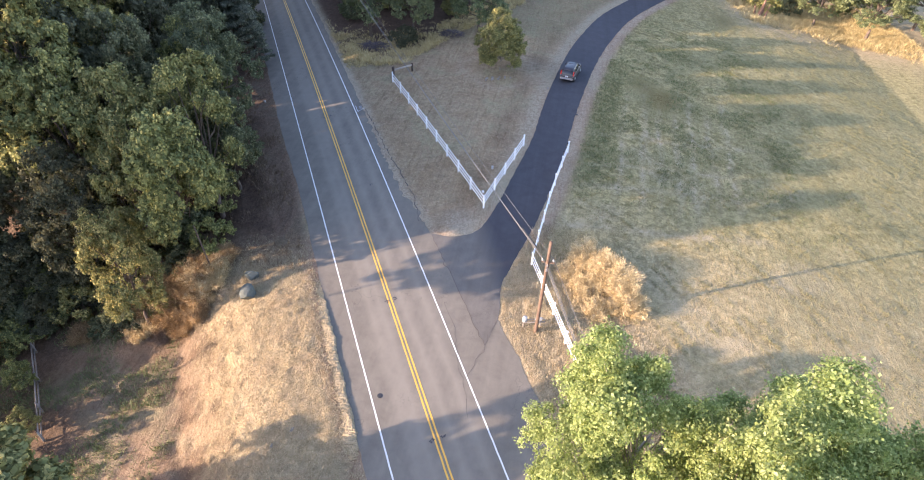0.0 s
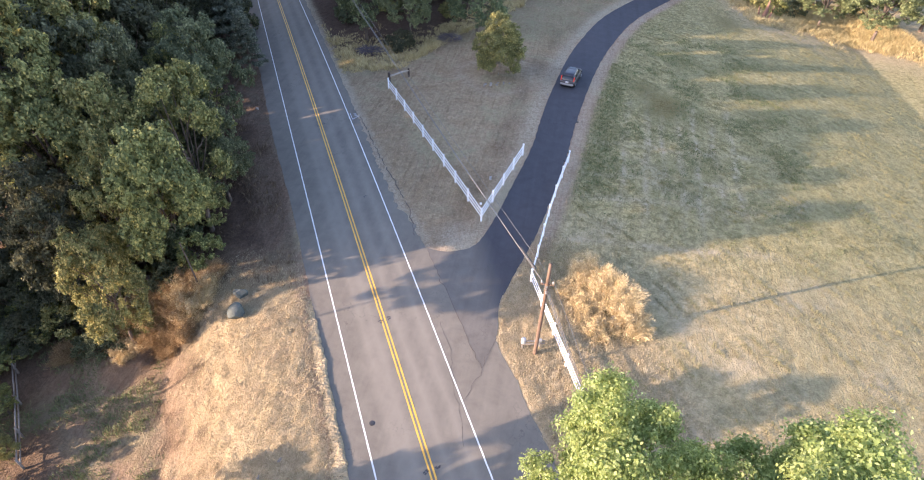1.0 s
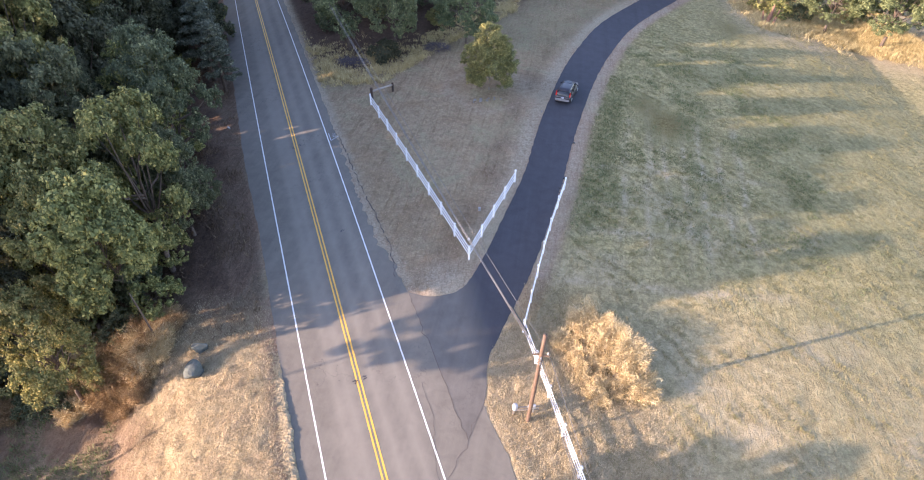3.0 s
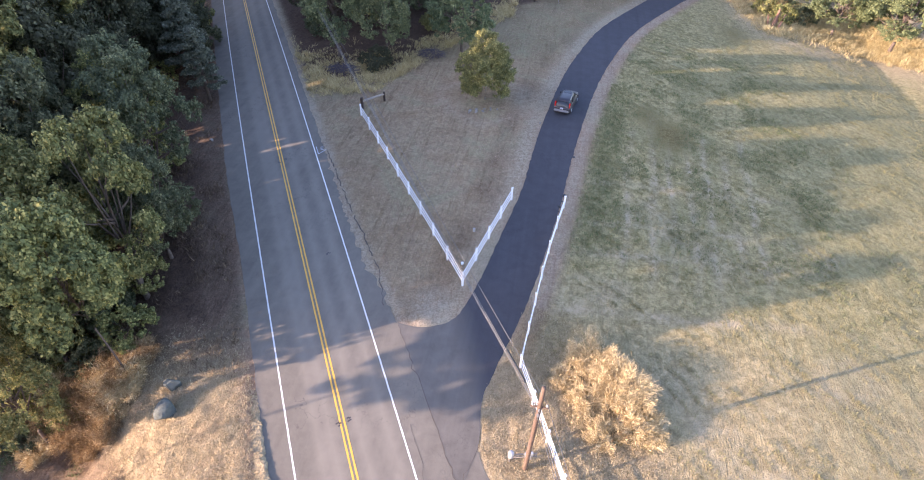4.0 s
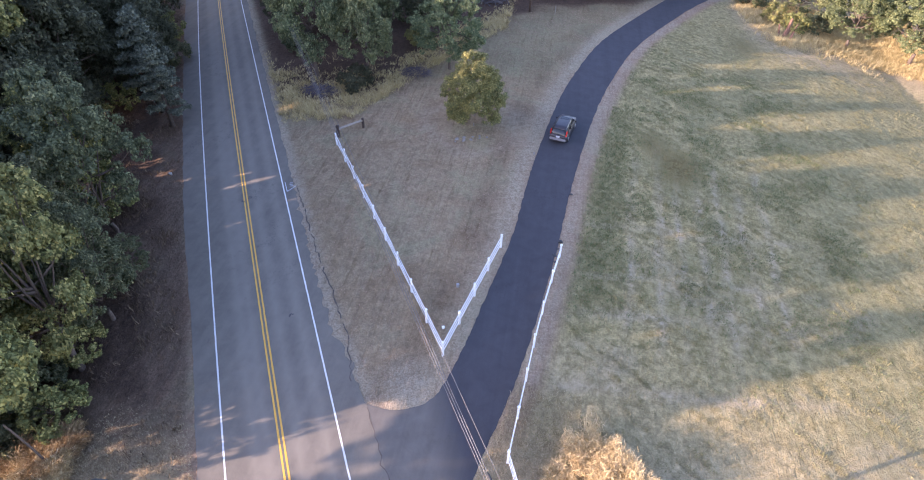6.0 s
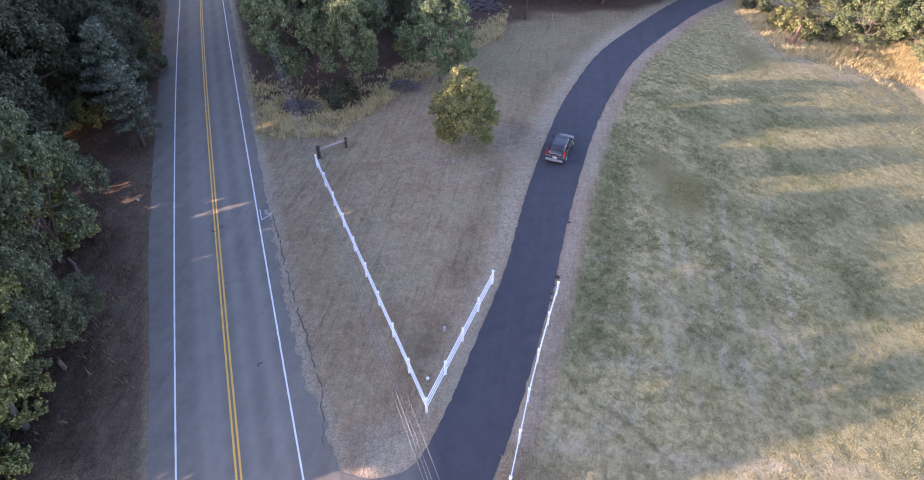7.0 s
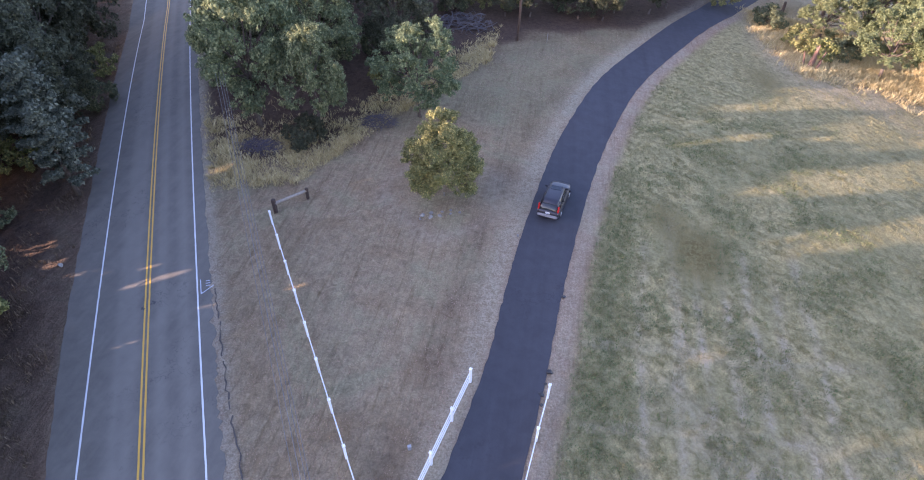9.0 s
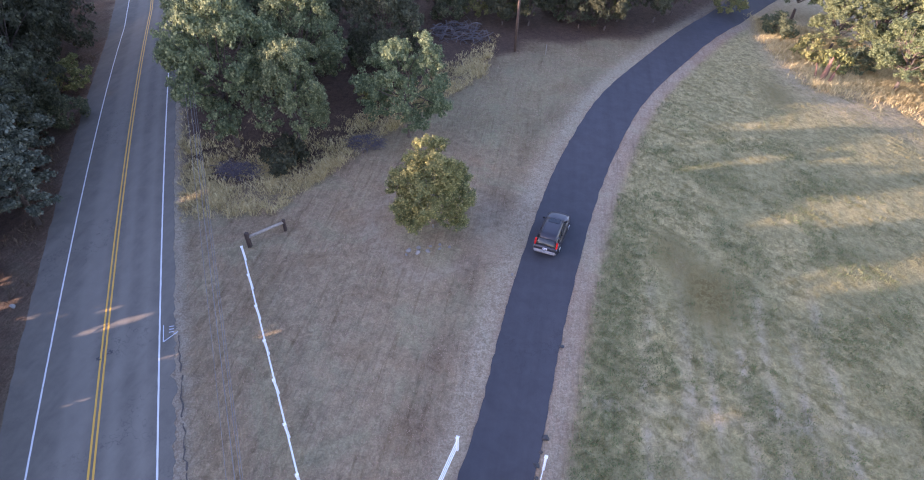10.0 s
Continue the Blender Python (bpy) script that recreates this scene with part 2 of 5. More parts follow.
# rusty brush darkened in its colour for the shade of overhanging trees
M_VERGE = straw("shade_toned_brush", (0.10, 0.068, 0.044), (0.15, 0.102, 0.062), (0.21, 0.155, 0.095))
M_GREENGRASS = straw("green_blades", (0.120, 0.148, 0.062), (0.160, 0.180, 0.078), (0.24, 0.228, 0.11))
M_BRAMBLE = plain("bramble_stems", (0.115, 0.095, 0.105), 0.9, 0, 0.35, 4, 0.3)
M_CARPAINT = plain("dark_car_paint", (0.034, 0.031, 0.038), 0.38, 0.4, 0.12, 1.0, 0, 0.01, 0.35)
M_BUMPER = plain("grey_bumper_plastic", (0.24, 0.235, 0.24), 0.5, 0, 0.12, 4, 0.05)
M_GLASS = plain("tinted_car_glass", (0.016, 0.019, 0.022), 0.06, 0, 0.2, 2, 0)
M_RED = plain("red_lamp_lens", (0.55, 0.022, 0.018), 0.2, 0, 0.15, 8, 0)
M_CLEAR = plain("clear_lamp_lens", (0.20, 0.20, 0.21), 0.25, 0.2, 0.1, 8, 0)
M_RIM = plain("alloy_rim", (0.55, 0.55, 0.57), 0.3, 0.9, 0.1, 8, 0)
M_PLATE = plain("plate_white", (0.72, 0.72, 0.70), 0.5, 0, 0.08, 8, 0)
M_PLATEBAR = plain("plate_bars", (0.07, 0.09, 0.22), 0.5, 0, 0.1, 8, 0)
M_ENAMEL = plain("pale_grey_enamel", (0.33, 0.335, 0.34), 0.45, 0.1, 0.15, 4, 0.1)


# ---- building helpers ----


def mesh_data(name, verts, faces, material, smooth=False):
    me = bpy.data.meshes.new(name)
    me.from_pydata([tuple(v) for v in verts], [], [tuple(f) for f in faces])
    me.materials.append(material)
    if smooth:
        me.shade_smooth()
    me.update()
    return me


def quick_mesh(name, verts, quads, material):
    """A mesh of many equal faces from arrays (n, 3) and (m, 3 or 4)."""
    me = bpy.data.meshes.new(name)
    k = quads.shape[1]
    me.vertices.add(len(verts))
    me.vertices.foreach_set("co", verts.astype(np.float32).ravel())
    me.loops.add(quads.size)
    me.loops.foreach_set("vertex_index", quads.astype(np.int32).ravel())
    me.polygons.add(len(quads))
    me.polygons.foreach_set("loop_start", np.arange(0, quads.size, k, dtype=np.int32))
    me.materials.append(material)
    me.update()
    me.validate()
    return me


def part(name, data, material=None, parent=None, label=""):
    """A bmesh or a mesh as ONE object under its thing or part."""
    if isinstance(data, bmesh.types.BMesh):
        me = bpy.data.meshes.new(name)
        bmesh.ops.recalc_face_normals(data, faces=data.faces)
        data.to_mesh(me)
        data.free()
        me.materials.append(material)
        data = me
    ob = new(name, data)
    ob.parent = parent
    return tagged(ob, label)


def thing(name, label, category, m=None, group="", kind=""):
    ob = new(name)
    ob.empty_display_size = 0.2
    if m is not None:
        ob.matrix_basis = m
    return tagged(ob, label, category, group, kind)


def add_box(bm, centre, size, m=None, bevel=0.0):
    made = bmesh.ops.create_cube(bm, size=1.0)["verts"]
    t = Matrix.Translation(centre) @ (m or Matrix()) @ Matrix.Diagonal((*size, 1))
    bmesh.ops.transform(bm, matrix=t, verts=made)
    if bevel:
        edges = list({e for v in made for e in v.link_edges})
        bmesh.ops.bevel(bm, geom=edges, offset=bevel, segments=2, affect="EDGES", clamp_overlap=True)
    return bm


def tube_arrays(path, radii, sides=7):
    """Verts and quads of a tapered tube along a path."""
    path = [Vector(p) for p in path]
    vs, fs = [], []
    for i, p in enumerate(path):
        a, b = path[max(i - 1, 0)], path[min(i + 1, len(path) - 1)]
        d = (b - a).normalized()
        u = d.orthogonal().normalized() if abs(d.z) < 0.95 else Vector((1, 0, 0)).cross(d).normalized()
        w = d.cross(u)
        for k in range(sides):
            an = 2 * math.pi * k / sides
            vs.append(p + (u * math.cos(an) + w * math.sin(an)) * radii[i])
    for i in range(len(path) - 1):
        for k in range(sides):
            k2 = (k + 1) % sides
            fs.append((i * sides + k, i * sides + k2, (i + 1) * sides + k2, (i + 1) * sides + k))
    fs.append(tuple(range(sides - 1, -1, -1)))
    fs.append(tuple(range((len(path) - 1) * sides, len(path) * sides)))
    return vs, fs


def tubes_mesh(name, list_of, material, sides=7):
    vs, fs = [], []
    for path, radii in list_of:
        v, f = tube_arrays(path, radii, sides)
        o = len(vs)
        vs += v
        fs += [tuple(i + o for i in q) for q in f]
    return mesh_data(name, vs, fs, material, True)


# ---- lie of the land ----
ROAD_O, ROAD_K = 5.05, -0.5795
RN = math.hypot(1, ROAD_K)
ROAD_DIR, ROAD_RIGHT = np.array((ROAD_K / RN, 1 / RN)), np.array((1 / RN, -ROAD_K / RN))


def sig(a):
    return 1 / (1 + np.exp(-np.clip(a, -40, 40)))


def step(a, lo, hi):
    t = np.clip((a - lo) / (hi - lo), 0, 1)
    return t * t * (3 - 2 * t)


def off_road(x, y):
    """Metres to the right of the road's reference line."""
    return (x - ROAD_O - ROAD_K * y) / RN


def land(x, y):
    """The height of the smooth ground."""
    x, y = np.asarray(x, float), np.asarray(y, float)
    xc, yc = np.clip(x, -60, 50), np.clip(y, 0, 130)
    u, v = xc / 30, (yc - 45) / 30
    bank = sig((-off_road(xc, yc) - 11.9) / 1.5) * sig((34 - yc) / 3)
    return -0.104 - 0.248 * u + 0.584 * v - 1.516 * u * u - 0.414 * u * v - 0.547 * v * v - 3.667 * bank


def z_at(x, y, up=0.0):
    return float(land(x, y)) + up


def at_road(s, e):
    p = np.array((ROAD_O, 0.0)) + s * ROAD_DIR + e * ROAD_RIGHT
    return float(p[0]), float(p[1])


DRIVE_L = ((-7.5, 36.7), (-5.6, 36.6), (-3.7, 37.55), (-2.85, 39.4), (-2.15, 42.4), (-1.45, 46.4), (-0.2, 54.1), (0.2, 60.0), (0.75, 66.0), (2.1, 76.3), (3.85, 84.9), (6.9, 95.6), (12.0, 107.3), (22.3, 129.0), (40.0, 160.0), (60.0, 190.0))
DRIVE_R = ((-0.75, 25.4), (-0.15, 28.5), (-0.4, 31.4), (0.25, 34.6), (1.6, 40.0), (2.55, 45.7), (3.45, 52.5), (4.1, 59.4), (4.95, 66.5), (6.4, 76.0), (8.3, 84.5), (11.4, 95.0), (17.0, 107.8), (26.5, 127.0), (45.0, 158.0), (65.0, 188.0))


def dense(pts, step_len=0.5):
    out = []
    for i in range(len(pts) - 1):
        (ax, ay), (bx, by) = pts[i], pts[i + 1]
        k = max(1, int(9.0 / step_len)) if i > 2 else 8
        for j in range(k):
            t = j / k
            p0, p3 = pts[max(i - 1, 0)], pts[min(i + 2, len(pts) - 1)]
            h0, h1 = ((bx - p0[0]) / 2, (by - p0[1]) / 2), ((p3[0] - ax) / 2, (p3[1] - ay) / 2)
            c = [(2 * t ** 3 - 3 * t ** 2 + 1) * A + (t ** 3 - 2 * t ** 2 + t) * H0 + (3 * t ** 2 - 2 * t ** 3) * B + (t ** 3 - t ** 2) * H1
                 for A, B, H0, H1 in ((ax, bx, h0[0], h1[0]), (ay, by, h0[1], h1[1]))]
            out.append(c)
    return out


EDGE_L, EDGE_R = dense(DRIVE_L), dense(DRIVE_R)


def drive_x(y, side):
    pts = EDGE_L if side < 0 else EDGE_R
    pts = sorted(pts, key=lambda p: p[1])
    return np.interp(y, [p[1] for p in pts], [p[0] for p in pts])


def wob(x, y, scale, seed=0.0):
    """Smooth noise in about -1..1, on arrays."""
    x, y = np.asarray(x, float) * scale + seed * 17.3, np.asarray(y, float) * scale - seed * 9.1
    return (np.sin(1.7 * x + 1.3 * np.sin(1.1 * y + seed)) + np.sin(1.9 * y + 1.7 * np.sin(0.8 * x + 2 * seed)) + np.sin(1.2 * (x + y) + 1.1 * np.sin(1.5 * (x - y)))) / 3


def road_edge_left(s):
    return -2.75 - 0.45 * step(s, 45, 65) + 0.07 * wob(s, 0 * s, 0.9, 3) + 0.04 * wob(s, 0 * s, 4.0, 4)


def road_edge_right(s):
    wide = 9.6 - 1.2 * step(s, 26.9, 27.5) - 0.9 * step(s, 36.9, 37.5) - 1.05 * step(s, 37.5, 48.0)
    ragged = 0.28 * np.clip(wob(s, 0 * s, 2.2, 7) + 0.6 * wob(s, 0 * s, 5.3, 9), -0.6, 1) * step(s, 38, 42) * (1 - step(s, 58, 68))
    return wide + ragged + (0.10 * wob(s, 0 * s, 0.8, 5) + 0.06 * wob(s, 0 * s, 4.3, 6)) * (1 + 0.8 * step(s, 38, 42) * (1 - step(s, 60, 75)))


# ---- ground ----
def axis(lo, hi, fine, far):
    mid = np.arange(lo, hi + 1e-6, fine)
    grow = np.cumsum(fine * 1.35 ** np.arange(1, 26))
    grow = grow[grow < far]
    return np.concatenate([lo - grow[::-1], mid, hi + grow])


def weedy_at(x, y):
    """Brown-green patches of coarse weeds in the field."""
    return np.exp(-((((x - 14.4) / 2.1) ** 2 + ((y - 67.2) / 3.2) ** 2) ** 1.5)) + 0.7 * np.exp(-((((x - 12.0) / 1.6) ** 2 + ((y - 71.0) / 2.2) ** 2) ** 1.5)) + 0.7 * np.exp(-((((x - 27.5) / 2.2) ** 2 + ((y - 104.0) / 4.0) ** 2)))


GROUND_GRID = {}


def ground_z(x, y):
    """The height of the uneven ground sheet itself."""
    xs, ys, z = GROUND_GRID["xs"], GROUND_GRID["ys"], GROUND_GRID["z"]
    i = np.clip(np.searchsorted(xs, x) - 1, 0, len(xs) - 2)
    j = np.clip(np.searchsorted(ys, y) - 1, 0, len(ys) - 2)
    u, v = (x - xs[i]) / (xs[i + 1] - xs[i]), (y - ys[j]) / (ys[j + 1] - ys[j])
    return (z[j, i] * (1 - u) + z[j, i + 1] * u) * (1 - v) + (z[j + 1, i] * (1 - u) + z[j + 1, i + 1] * u) * v


def build_ground():
    xs, ys = axis(-62, 56, 0.42, 1500), axis(2, 142, 0.42, 1500)
    X, Y = np.meshgrid(xs, ys)
    e = off_road(X, Y)
    s = (X - ROAD_O) * ROAD_DIR[0] + Y * ROAD_DIR[1]
    Z = land(X, Y)
    xl, xr = drive_x(Y, -1), drive_x(Y, 1)
    in_road = step(e, road_edge_left(s) + 0.35, road_edge_left(s) + 1.0) * (1 - step(e, road_edge_right(s) - 1.0, road_edge_right(s) - 0.35))
    in_drive = step(X, xl + 0.35, xl + 1.0) * (1 - step(X, xr - 1.0, xr - 0.35)) * (Y > 26) * (e > 5)
    paved = np.maximum(in_road, in_drive)
    e_l, e_r = road_edge_left(s) - e, e - road_edge_right(s)
    gap = np.minimum(np.where((e_l > 0) | (e_r > 0), np.maximum(e_l, e_r), 0), np.where(Y > 36, np.maximum(np.maximum(xl - X, X - xr), 0), np.where((Y > 25) & (e > 5), np.maximum(X - xr, 0), 9)))
    off = (1 - paved) * (0.08 + 0.92 * step(gap, 0.1, 1.3))
    rough = 0.06 * wob(X, Y, 0.9, 1) + 0.05 * wob(X, Y, 2.3, 2) + 0.045 * wob(X, Y, 4.6, 3)
    rough += 0.5 * noise_sheet(X, Y, 2.2) * 0.14
    bank_zone = step(-e, 3.2, 4.5) * (1 - step(Y, 30, 36))
    Z = Z + off * rough * (1 - 0.3 * bank_zone) * (1 - 0.6 * step(e, 14, 18)) - 0.22 * paved
    # the bank beside the road stands a little over the asphalt
    Z += 0.24 * step(-e, 2.95, 3.5) * (1 - step(-e, 5.0, 11.0)) * step(s, 20.5, 22) * (1 - step(s, 34, 40))
    slope = step(-e, 8.5, 10.5) * (1 - step(-e, 14.5, 17)) * (1 - step(Y, 28, 33))
    Z += (0.16 * noise_sheet(X, Y, 1.3) + 0.10 * wob(X, Y, 2.6, 81) + 0.08 * wob(X, Y, 5.5, 82)) * slope
    # gullies that the rain has cut into the bank, and a washed-out hollow at its foot
    Z -= 0.35 * slope * np.clip(wob(e * 0.25, s, 1.1, 83), 0, 1) ** 2
    Z -= 1.1 * np.exp(-(((X + 27.7) / 1.3) ** 2 + ((Y - 25.6) / 1.6) ** 2))
    # pavement edges lie almost level with the grass
    near_edge = np.minimum(np.abs(np.where(e > 2, e - road_edge_right(s), 9)), np.where((Y > 26) & (e > 5), np.minimum(np.abs(X - xr), np.where(Y > 36, np.abs(X - xl), 9)), 9))
    Z += 0.012 * (1 - step(near_edge, 0.3, 1.0))
    # a shallow ditch where bank and meadow meet
    Z -= 0.32 * np.exp(-((-e - 14.7 - 0.7 * wob(X, Y, 0.5, 84)) / 0.9) ** 2) * step(Y, 10, 16) * (1 - step(Y, 26, 31))
    woods = step(-e + 1.2 * wob(X, Y, 0.35, 8), 4.2, 7.0) * step(Y + 1.5 * wob(X, Y, 0.3, 9), 31, 36)
    line_y = np.interp(X, (-60, -27, -19, -13, -3, 12, 26, 50), (80, 70.5, 72.5, 86, 104, 112, 132, 160))
    far_woods = step(Y + 1.3 * wob(X, Y, 0.4, 10), line_y - 1, line_y + 4) * step(e, 6.5, 8)
    right = step(X, xr + 1.0, xr + 2.4) * step(e, 13.5, 16)
    tri = step(X, -60, -59) * (1 - step(X, xl - 0.4, xl)) * step(e, 6.5, 7) * step(Y, 36, 38)
    patch = 0.5 + 0.5 * wob(X, Y, 0.17, 11)
    green = 0.62 * right * (0.15 + 0.85 * step(Y + 7 * wob(X, Y, 0.12, 12), 40, 52)) * (1 - 0.75 * step(Y + 5 * wob(X, Y, 0.15, 13), 88, 100)) * (0.2 + 0.8 * step(patch + 0.25 * wob(X, Y, 0.7, 16), 0.35, 0.75))
    green = np.maximum(green * (1 - 0.75 * step(X, 26, 40)), 0.55 * np.exp(-(((X - xr - 3.2) / 1.8) ** 2)) * step(Y, 44, 50) * (1 - step(Y, 66, 84)))
    green = np.maximum(green, 0.5 * tri * step(Y + 4 * wob(X, Y, 0.2, 14), 76, 88) * (1 - far_woods))
    green = np.maximum(green, 0.5 * step(-e, 13.5, 17) * (1 - step(Y, 24, 28)) * (0.2 + 0.8 * step(0.5 + 0.5 * wob(X, Y, 0.3, 15), 0.35, 0.65)))
    green = np.maximum(green, 0.62 * right * step(X, 17, 27) * (1 - step(Y, 92, 106)) * (0.5 + 0.5 * step(0.5 + 0.5 * wob(X, Y, 0.2, 25), 0.3, 0.7)))
    gold = bank_zone * (1 - 0.9 * step(-e + 0.8 * wob(X, Y, 0.8, 71), 10.5, 15.5)) * (0.72 + 0.28 * step(wob(X, Y, 0.9, 85), -0.4, 0.4))
    gold = np.maximum(gold, 0.9 * step(e, 8.5, 10) * (1 - step(e, 19, 26)) * (1 - step(Y, 34, 40)))
    gold = np.maximum(gold, 0.55 * right * (1 - step(Y, 34, 46)))
    gold = np.maximum(gold, 0.9 * step(X, 27, 32) * step(Y + 0.2 * (X - 34) + 4 * wob(X, Y, 0.25, 77) + 2 * wob(X, Y, 0.8, 78), 95, 113))
    edge = np.exp(-((X - xl + 0.8) / 1.15) ** 2) * step(Y, 38, 42) + 0.75 * np.exp(-((X - xr - 0.6) / 0.65) ** 2) * step(Y, 36, 40)
    bare = 0.7 * np.clip(edge, 0, 1) * (1 - 0.4 * step(Y, 100, 120))
    bare = np.maximum(bare, 0.85 * np.exp(-(((e - road_edge_right(s) - 0.2) / 0.6) ** 2)) * step(s, 34, 40))
    bare = np.maximum(bare, 0.9 * np.exp(-((np.hypot(X + 5.0, Y - 38.2) / 2.4) ** 2)))
    bare = np.maximum(bare, 0.3 * gold * np.exp(-(((-e - 9.2) / 1.3) ** 2)) * step(wob(X, Y, 0.7, 18), -0.3, 0.6) * (1 - step(Y, 27, 31)))
    litter = np.maximum(woods, far_woods)
    pale = 0.0 * X
    for x0, w in ((9.3, 0.3), (11.6, 0.35), (13.4, 0.25), (15.2, 0.35), (16.8, 0.3), (19.0, 0.35), (21.0, 0.3)):
        pale = np.maximum(pale, np.exp(-(((X - x0 - 0.05 * (Y - 52) - 0.35 * wob(Y, X, 0.25, x0)) / w) ** 2)) * step(Y + 3 * wob(X, Y, 0.4, x0), 42, 47) * (1 - step(Y + 5 * wob(X, Y, 0.3, x0 + 1), 60, 72)))
    for y0, w in ((56.8, 0.45), (51.0, 0.4), (47.2, 0.5), (40.8, 0.5)):
        pale = np.maximum(pale, 0.8 * np.exp(-(((Y - y0 - 0.12 * (X - 10) - 0.4 * wob(X, Y, 0.2, y0)) / w) ** 2)) * step(X, xr + 1, xr + 3) * (1 - step(X + 3 * wob(X, Y, 0.3, y0), 20, 28)))
    pale = np.maximum(pale, 0.5 * right * step(wob(X, Y, 0.33, 41), 0.2, 0.7) * (1 - step(Y, 52, 60)))
    arcs = np.hypot(X + 6.1, Y - 69.9)
    pale = 0.75 * pale * (0.4 + 0.6 * step(wob(X, Y, 0.8, 61), -0.4, 0.5))
    pale = np.maximum(pale, 0.35 * tri * np.exp(-(((arcs - 4.4 - wob(X, Y, 0.4, 42)) / 1.0) ** 2)))
    weedy = weedy_at(X, Y)
    litter = np.maximum(litter, (0.3 + 0.5 * step(-e, 20, 24)) * step(-e, 13.5, 17) * (1 - step(Y, 26, 30)) * (0.5 + 0.5 * step(wob(X, Y, 0.35, 75), -0.3, 0.4)))
    # brown patches on the bank's slope that also paint its mottled shadow
    litter = np.maximum(litter, slope * step(-e, 9.5, 12.5) * (0.25 + 0.45 * step(wob(X, Y, 0.8, 87) + 0.5 * wob(X, Y, 2.2, 88), -0.3, 0.5)))
    litter = np.maximum(litter, 0.75 * step(-e, 2.6, 3.4) * step(s, 36, 44))
    litter = np.maximum(litter, 0.42 * tri * np.exp(-(((X - xl + 3.2) / 1.5) ** 2)) * (0.55 + 0.45 * wob(X, Y, 0.5, 20)))
    litter = np.maximum(litter, 0.4 * tri * step(Y, line_y - 9, line_y) * (0.6 + 0.4 * wob(X, Y, 0.4, 89)))
    GROUND_GRID.update(xs=xs, ys=ys, z=Z)
    ny, nx = X.shape
    idx = np.arange(nx * ny).reshape(ny, nx)
    quads = np.stack([idx[:-1, :-1], idx[:-1, 1:], idx[1:, 1:], idx[1:, :-1]], -1).reshape(-1, 4)
    me = quick_mesh("ground", np.stack([X, Y, Z], -1).reshape(-1, 3), quads, M_GROUND)
    for name, w in (("green", green), ("gold", gold), ("bare", bare), ("litter", litter), ("field", np.maximum(right, 0.3 * tri)), ("pale", pale), ("weedy", weedy)):
        a = me.attributes.new(name, "FLOAT", "POINT")
        a.data.foreach_set("value", np.clip(w, 0, 1).astype(np.float32).ravel())
    me.shade_smooth()
    ob = new("ground", me)
    tagged(ob, "dry mown grassland with straw, green patches and leaf litter", "ground", kind="structure")
    return ob


def noise_sheet(X, Y, scale):
    out = np.zeros_like(X)
    r = np.random.default_rng(3)
    for k in range(9):
        a = r.uniform(0, 2 * np.pi)
        f = scale * (1 + 0.35 * k)
        out += np.sin(f * (X * np.cos(a) + Y * np.sin(a)) + r.uniform(0, 6) + 1.5 * np.sin(0.6 * f * (Y * np.cos(a) - X * np.sin(a)) + r.uniform(0, 6)))
    return out / 3


build_ground()


# ---- roads ----
def strip(name, rows, material, up, label, category, wear=None):
    """A surface between left and right edges, that follows the land."""
    n, k = len(rows), len(rows[0])
    P = np.array(rows, float)
    Z = land(P[..., 0], P[..., 1]) + up
    v = np.concatenate([P, Z[..., None]], -1).reshape(-1, 3)
    idx = np.arange(n * k).reshape(n, k)
    q = np.stack([idx[:-1, :-1], idx[:-1, 1:], idx[1:, 1:], idx[1:, :-1]], -1).reshape(-1, 4)
    # a skirt, so that the edge shows the slab's thickness
    rim = [idx[:, 0], idx[:, -1][::-1]]
    for r in rim:
        low = v[r] - np.array((0, 0, 0.12))
        o = len(v)
        v = np.concatenate([v, low])
        j = np.arange(len(r) - 1)
        q = np.concatenate([q, np.stack([r[:-1], r[1:], o + j + 1, o + j], -1)])
    me = quick_mesh(name, v, q, material)
    me.shade_flat()
    if wear is not None:
        a = me.attributes.new("wear", "FLOAT", "POINT")
        w = np.zeros(len(v), np.float32)
        w[:n * k] = np.asarray(wear, np.float32).ravel()
        a.data.foreach_set("value", w)
    ob = new(name, me)
    return tagged(ob, label, category, kind="structure")


